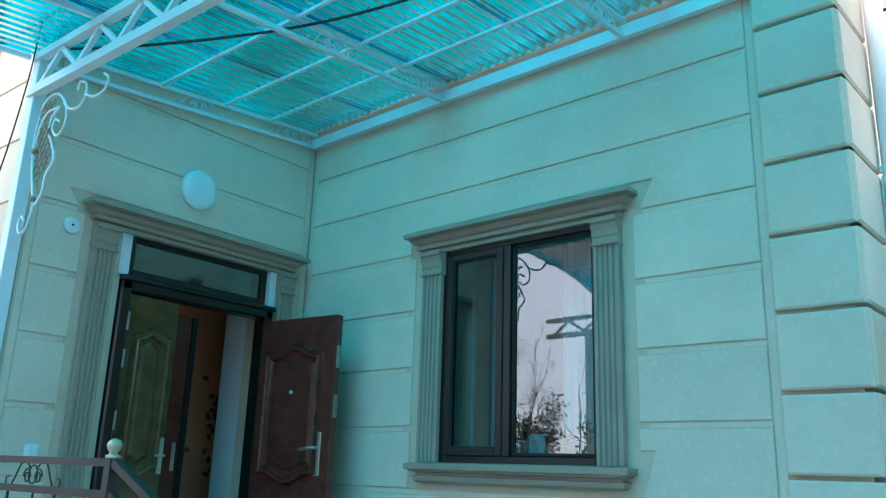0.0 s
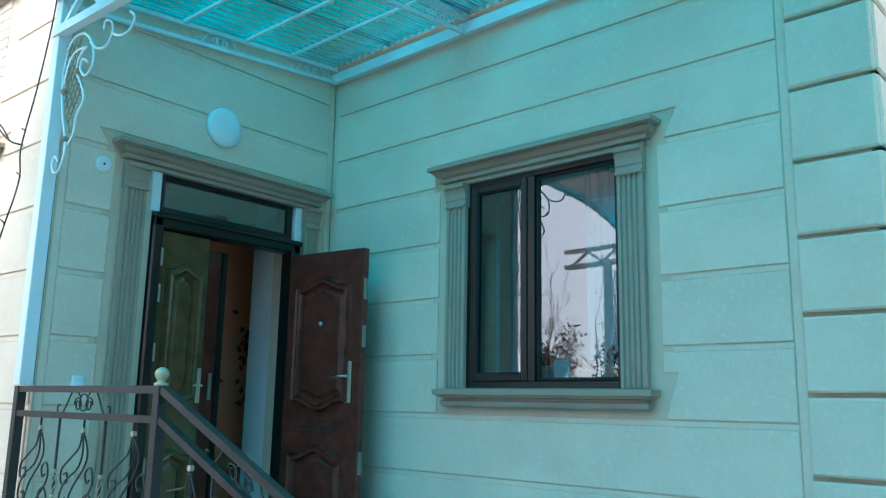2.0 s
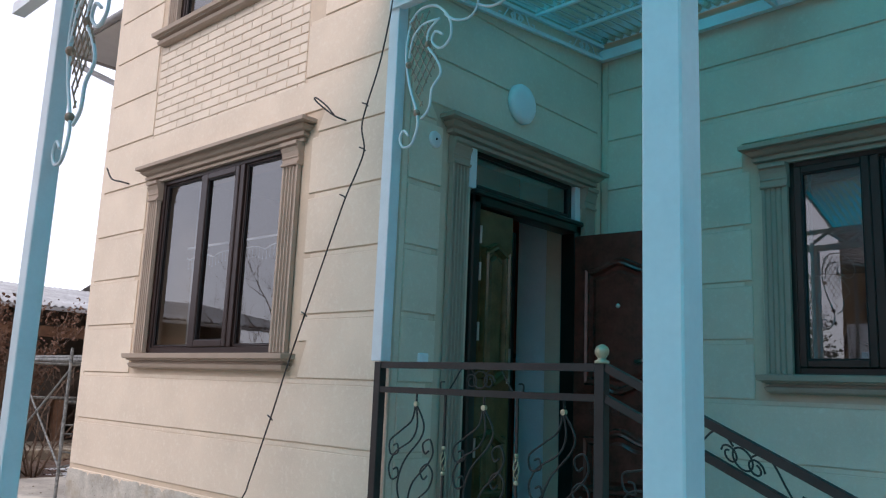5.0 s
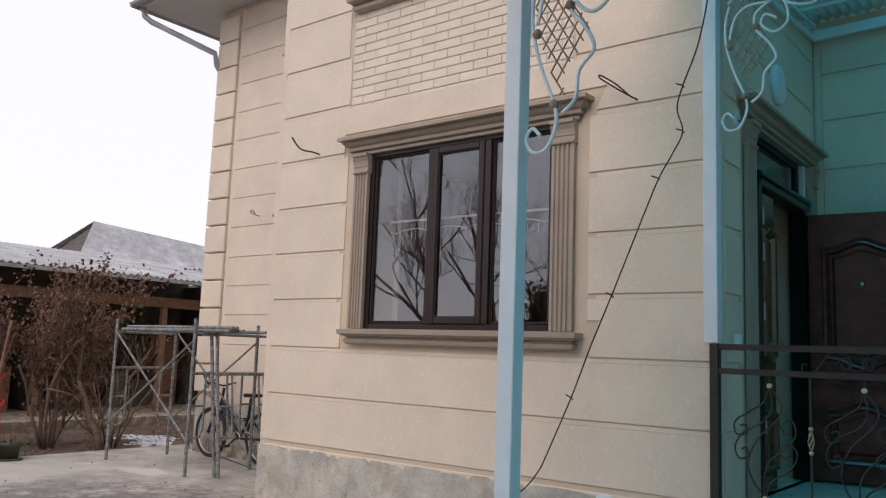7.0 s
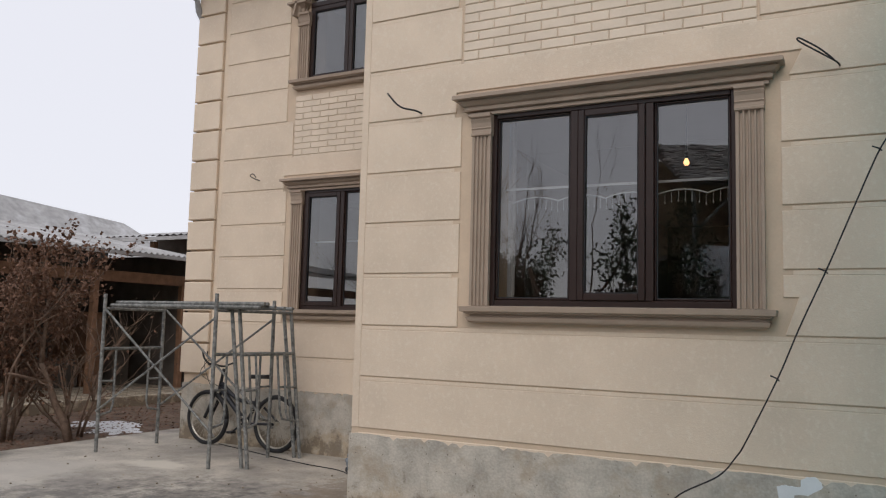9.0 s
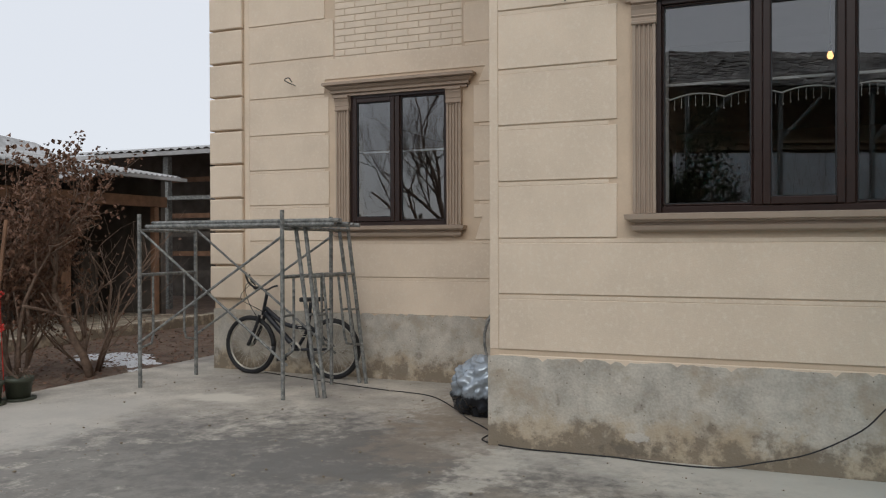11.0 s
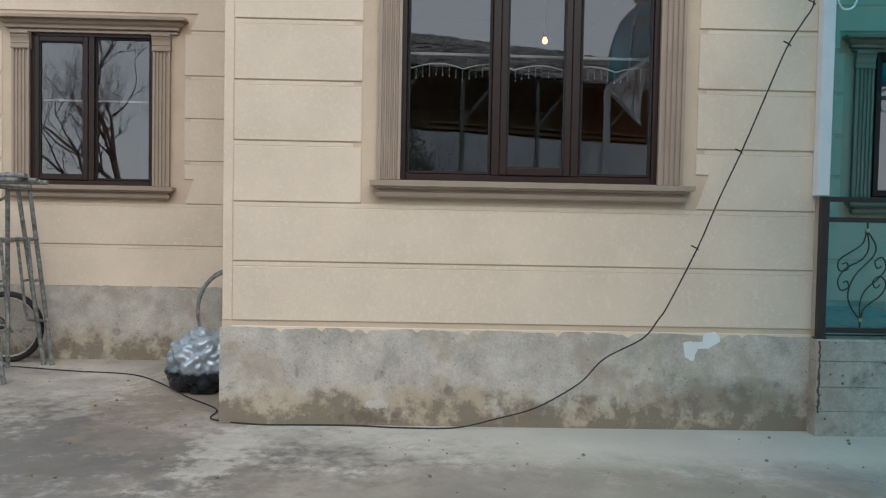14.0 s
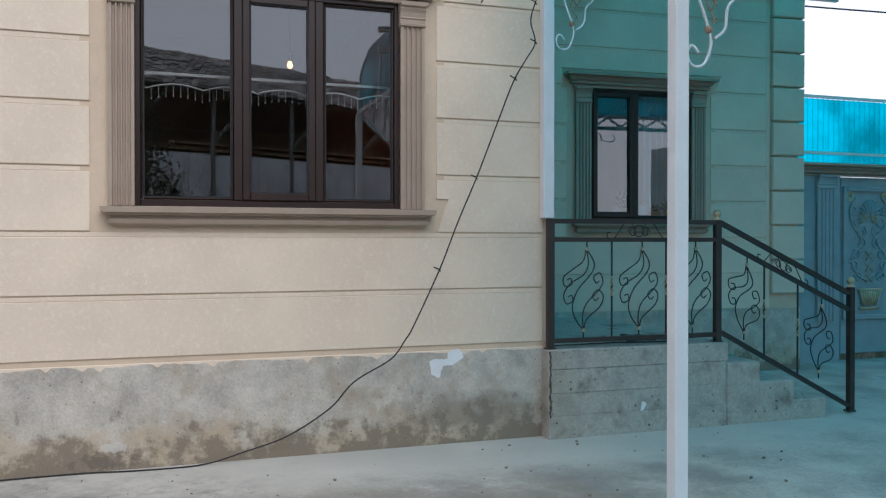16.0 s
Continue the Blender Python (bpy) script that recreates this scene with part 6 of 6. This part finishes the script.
turn = Vector((-8.3, -9.8, 0))
opp.matrix_world = Matrix.Translation(turn) @ Matrix.Rotation(radians(-24), 4, "Z") @ Matrix.Translation(-turn)


# ---- garden ----
def branch(bm, p, d, length, r, depth, rnd, tips, spread=0.6, up=0.15):
    pts = [Vector(p)]
    d = Vector(d).normalized()
    n = 4
    for k in range(n):
        d = (d + Vector((rnd.gauss(0, 0.13), rnd.gauss(0, 0.13), rnd.gauss(0, 0.08) + up * 0.3))).normalized()
        pts.append(pts[-1] + d * length / n)
    tube(bm, pts, r, 5 if depth > 1 else 4, r * 0.55)
    tips.extend(pts[2:])
    if depth <= 0:
        return
    for k in range(rnd.randint(2, 4)):
        s = rnd.choice(pts[1:])
        q = (d + Vector((rnd.gauss(0, spread), rnd.gauss(0, spread), rnd.gauss(0, spread * 0.6) + up))).normalized()
        branch(bm, s, q, length * rnd.uniform(0.55, 0.8), r * 0.5, depth - 1, rnd, tips, spread, up)


def leaf_cloud(bm, tips, count, size, rnd, jitter=0.12):
    for _ in range(count):
        p = rnd.choice(tips) + Vector((rnd.gauss(0, jitter), rnd.gauss(0, jitter), rnd.gauss(0, jitter)))
        a = Vector((rnd.gauss(0, 1), rnd.gauss(0, 1), rnd.gauss(0, 1) - 0.5)).normalized()
        b = a.orthogonal().normalized()
        s = size * rnd.uniform(0.5, 1.2)
        bend = a.cross(b) * s * 0.3
        vs = [bm.verts.new(q) for q in (p, p + a * s * 0.5 + b * s * 0.35 + bend, p + a * s, p + a * s * 0.5 - b * s * 0.35 + bend)]
        bm.faces.new((vs[0], vs[1], vs[2])), bm.faces.new((vs[0], vs[2], vs[3]))


def tree(name, at, seed, stems, height, r, depth, label, leaves=0, size=0.06, mt=None, spread=0.6, lean=0.25, category="tree", up=0.15, jitter=0.12):
    rnd = random.Random(seed)
    root = thing(name, label, category)
    bm, tips = bmesh.new(), []
    for k in range(stems):
        a = 2 * math.pi * k / stems + rnd.random()
        d = Vector((lean * math.cos(a), lean * math.sin(a), 1))
        branch(bm, (at[0] + 0.08 * math.cos(a) * (stems > 1), at[1] + 0.08 * math.sin(a) * (stems > 1), at[2]), d, height, r, depth, rnd, tips, spread, up)
    part("trunk", bm, BARK, root, "", True)
    if leaves:
        bm = bmesh.new()
        leaf_cloud(bm, tips, leaves, size, rnd, jitter)
        c = part("crown", bm, mt or LEAF, root, "curled dry leaves")
        c["kind"] = "stuff"
    return root


tree("shrub", (-14.75, 3.25, -0.17), 5, 6, 1.32, 0.03, 3, "tall shrub with curled brown winter leaves", 5200, 0.068, LEAF, 0.5, 0.3, "shrub", 0.22, 0.06)
tree("shrub", (-15.2, 2.2, -0.17), 15, 5, 1.1, 0.026, 3, "bushy shrub with dry brown leaves", 3800, 0.068, LEAF, 0.5, 0.3, "shrub", 0.22, 0.06)
tree("bare_shrub", (-14.45, 4.1, -0.17), 21, 7, 1.1, 0.018, 3, "leafless grey-brown shrub beside the concrete", 60, 0.05, LEAF, 0.75, 0.55, "shrub")
tree("young_tree", (-14.15, 3.75, -0.17), 9, 1, 1.1, 0.06, 3, "short young tree with bare spreading twigs", 90, 0.05, LEAF, 0.8, -0.35, "tree")
tree("climbing_vine", (-16.2, 0.6, -0.17), 31, 3, 1.7, 0.03, 3, "tangled leafless vine against the shed", 500, 0.06, LEAF, 0.7, 0.3, "vine")
tree("bare_tree", (-11.2, -6.0, -0.17), 44, 1, 2.75, 0.085, 6, "leafless spreading fruit tree in the garden", 0, spread=0.62, lean=-0.1, up=0.2)
tree("bare_tree", (-14.0, -4.9, -0.17), 46, 1, 2.3, 0.09, 6, "leafless fruit tree at the edge of the concrete", 0, spread=0.62, lean=0.1, up=0.2)
tree("bare_tree", (-14.8, -8.2, -0.17), 49, 1, 2.9, 0.11, 6, "tall leafless tree in the garden", 0, spread=0.6, lean=0.1, up=0.25)
tree("bare_tree", (-10.1, -6.4, -0.17), 41, 1, 2.8, 0.075, 6, "leafless fruit tree beside the barn", 0, spread=0.55, lean=0.08, up=0.3)
# Added boards stand in for the dark hedge line mirrored in the windows.
fence = thing("board_fence", "dark weathered boards standing in for the hedge line behind the garden", "fence")
for k in range(110):
    x = -26.0 + 0.16 * k
    part("board", boxed(x, x + 0.15, -12.2, -12.17, -0.2, 1.95 + 0.05 * math.sin(k * 2.7), 0.0), DARKW, fence)
tree("evergreen_bush", (-7.5, -6.6, -0.17), 51, 6, 1.35, 0.03, 3, "tall dark evergreen bush", 4200, 0.09, GREEN, 0.3, 0.12, "bush", 0.5, 0.1)
tree("evergreen_bush", (-8.35, -6.3, -0.17), 52, 5, 1.75, 0.03, 3, "dark leafy evergreen bush", 3200, 0.09, GREEN, 0.3, 0.14, "bush", 0.5, 0.1)
tree("evergreen_bush", (-11.0, -6.9, -0.17), 53, 6, 1.5, 0.03, 3, "tall narrow evergreen in the garden", 4200, 0.09, GREEN, 0.3, 0.1, "bush", 0.5, 0.1)
for k in range(5):
    tree("dry_stalks", (-7.2 + 0.75 * k, -7.6, -0.17), 61 + k, 5, 1.75, 0.014, 2, "dry bare flower stalks", 0, spread=0.35, lean=0.2, category="plant", up=0.4)

for k, (x, y, sx, sy) in enumerate(((-14.5, 4.85, 0.55, 0.5), (-15.25, 5.2, 0.85, 0.6), (-13.95, 4.35, 0.2, 0.2), (-14.9, 2.2, 0.2, 0.3))):
    bm = bmesh.new()
    n = 36
    cen = bm.verts.new((x, y, -0.148))
    ring = []
    for j in range(n):
        a = 2 * math.pi * j / n
        f = 0.7 + 0.5 * noise.noise(Vector((math.cos(a) * 2 + k * 7, math.sin(a) * 2, k)))
        ring.append(bm.verts.new((x + sx * f * math.cos(a), y + sy * f * math.sin(a), -0.167)))
    for j in range(n):
        bm.faces.new((cen, ring[j], ring[(j + 1) % n]))
    tagged(link("snow_patch", bm, SNOWM, smooth=True), "thin melting snow patch on the soil", "snow", group="snow patches")

bm = bmesh.new()
rnd = random.Random(77)
for _ in range(6500):
    x, y = rnd.uniform(-17.0, -13.66), rnd.uniform(-1.0, 8.5)
    a, s = rnd.uniform(0, 6.28), rnd.uniform(0.02, 0.055)
    z = -0.165 + rnd.uniform(0.0, 0.015)
    d, e = Vector((math.cos(a), math.sin(a), rnd.uniform(-0.2, 0.5))) * s, Vector((-math.sin(a), math.cos(a), rnd.uniform(0, 0.4))) * s * 0.6
    p = Vector((x, y, z))
    bm.faces.new([bm.verts.new(q) for q in (p, p + d * 0.5 + e, p + d, p + d * 0.5 - e * 0.6)])
tagged(link("fallen_leaves", bm, LEAF), "scattered dead leaves on the soil", "leaves", kind="stuff")


def pot(x, y, r, h, mt, label, stake=False):
    root = thing("flowerpot", label, "flowerpot", group="pots at the edge of the concrete", at=(x, y, GROUND))
    bm = bmesh.new()
    lathe(bm, [(r * 0.8, 0), (r * 0.97, h * 0.8), (r * 1.06, h * 0.82), (r * 1.06, h), (r * 0.95, h), (r * 0.93, h * 0.88), (0.005, h * 0.9)], 22)
    part("body", bm, mt, root, "", True)
    bm = bmesh.new()
    lathe(bm, [(r * 1.2, 0), (r * 1.25, 0.02), (r * 1.0, 0.022)], 22)
    part("saucer", bm, mt, root, "", True)
    bm = bmesh.new()
    rr = random.Random(int(x * 100 + y * 50))
    for _ in range(16):
        a = rr.uniform(0, 6.28)
        tube(bm, [(0, 0, h * 0.9), (0.5 * r * math.cos(a), 0.5 * r * math.sin(a), h + rr.uniform(0.02, 0.1)), (1.0 * r * math.cos(a), 1.0 * r * math.sin(a), h + rr.uniform(0.0, 0.12))], 0.004, 4)
    part("dead_stems", bm, BARK, root)
    if stake:
        bm = bmesh.new()
        tube(bm, [(0, 0, h * 0.8), (0.03, 0.06, 0.9), (0.05, 0.16, 1.75)], 0.018, 6)
        part("stake", bm, TIMBER, root, "brown wooden stake")


pot(-13.42, 1.52, 0.13, 0.2, TERRA, "terracotta flowerpot with dead stems")
pot(-13.42, 1.80, 0.12, 0.22, CLAY, "dark green flowerpot with a wooden stake", True)
pot(-13.40, 2.11, 0.13, 0.22, CLAY, "dark green flowerpot with dead stems on a saucer")
REDM = mat("red_petals", (0.5, 0.03, 0.02), 0.7, var=0.2)
for x, y, z in ((-13.5, 2.0, 0.62), (-13.45, 1.95, 0.95), (-13.5, 1.72, 0.5)):
    bm = bmesh.new()
    rnd = random.Random(int(z * 100))
    for _ in range(14):
        p = Vector((x, y, z)) + Vector((rnd.gauss(0, 0.02), rnd.gauss(0, 0.02), rnd.gauss(0, 0.02)))
        d = Vector((rnd.gauss(0, 1), rnd.gauss(0, 1), rnd.gauss(0, 1))).normalized() * 0.03
        e = d.orthogonal().normalized() * 0.016
        bm.faces.new([bm.verts.new(q) for q in (p, p + d * 0.5 + e, p + d, p + d * 0.5 - e)])
    tube(bm, [(x, y, z), (x + 0.02, y + 0.02, -0.0)], 0.003, 4)
    tagged(link("red_flower", bm, REDM), "faded red flower on a thin stem", "flower", group="red flowers by the pots")

# ---- stains and spilt paint ----
def ragged(pts, amount):
    """Rounds an outline and roughens its edge."""
    out = []
    for p in smooth_path([(u, v, 0) for u, v in pts], 5, True):
        out.append((p.x + amount * noise.noise(Vector((p.x * 40, p.y * 40, 1))), p.y + amount * noise.noise(Vector((p.x * 40, p.y * 40, 9)))))
    return out


for name, pts, M, mt, label in (
    ("paint_patch", ragged([(-5.30, 0.42), (-5.24, 0.40), (-5.21, 0.48), (-5.13, 0.49), (-5.05, 0.55), (-5.09, 0.60), (-5.17, 0.58), (-5.18, 0.53), (-5.26, 0.54), (-5.31, 0.52)], 0.012), Matrix.Translation((0, FRONT - 0.0135, 0)), WHITE, "white paint patch on the cement plinth"),
    ("paint_drip", ragged([(-3.67, -0.02), (-3.65, -0.01), (-3.60, 0.1), (-3.585, 0.11), (-3.59, 0.14), (-3.62, 0.15), (-3.63, 0.1)], 0.005), Matrix.Translation((0, 1.9475, 0)), WHITE, "white paint drip on the stoop"),
):
    bm = bmesh.new()
    slab(bm, M, pts, -0.002, 0.001, 0.0005)
    tagged(link(name, bm, mt), label, "stain", kind="structure")
CRACK = mat("dark_crumbled_joint", (0.1, 0.08, 0.065), 0.95, var=0.4, scale=20, bump=0.6)
rnd = random.Random(6)
left, right = [], []
for k in range(26):
    z = GROUND + 0.16 + (0.5 * k / 25)
    c = -4.405 + rnd.uniform(-0.006, 0.006)
    wide = 0.022 if k == 4 else 0.011
    left.append((c - rnd.uniform(0.001, wide), z))
    right.append((c + rnd.uniform(0.001, wide), z))
bm = bmesh.new()
slab(bm, Matrix.Translation((0, 1.9445, 0)), left + right[::-1], -0.002, 0.0012, 0.0004)
tagged(link("crumbled_joint", bm, CRACK), "dark crumbled joint between plinth and stoop", "crack", kind="structure")
bm = bmesh.new()
tube(bm, smooth_path([(-0.3, 5.6, 4.7), (1.0, 5.5, 4.62), (5.8, 5.2, 4.66)], 6), 0.012, 5)
tagged(link("overhead_wire", bm, BLACK), "dark overhead wire beyond the gate", "wire")
rnd = random.Random(91)
for k in range(14):
    a, b = (-4.35 + rnd.uniform(0, 0.9), 2.1 + rnd.uniform(0, 0.25)), (-4.3 + rnd.uniform(0.4, 1.3), 2.06 + rnd.uniform(0, 0.3))
    bm = tubed([(*a, 0.587 + 0.003 * k), ((a[0] + b[0]) / 2, (a[1] + b[1]) / 2, 0.592 + 0.003 * k), (*b, 0.587 + 0.003 * k)], 0.006, 5)
    tagged(link("steel_rod", bm, IRON), "loose thin steel rod lying on the stoop", "rod", group="rods on the stoop")
bm = bmesh.new()
rnd = random.Random(55)
for _ in range(420):
    x, y = rnd.uniform(-13, -3), rnd.uniform(-1.5, 4.3)
    if y > 1.9 and x > -8.6:
        y = rnd.uniform(-1.5, 1.9)
    r = rnd.choice((0.004, 0.006, 0.008, 0.013))
    bmesh.ops.create_icosphere(bm, subdivisions=1, radius=r, matrix=Matrix.Translation((x, y, GROUND + 0.006 + r * 0.4)) @ Matrix.Diagonal((1, rnd.uniform(0.6, 1.3), 0.6, 1)))
tagged(link("grit", bm, PLINTHM), "scattered grit and crumbs on the concrete", "grit", kind="stuff")
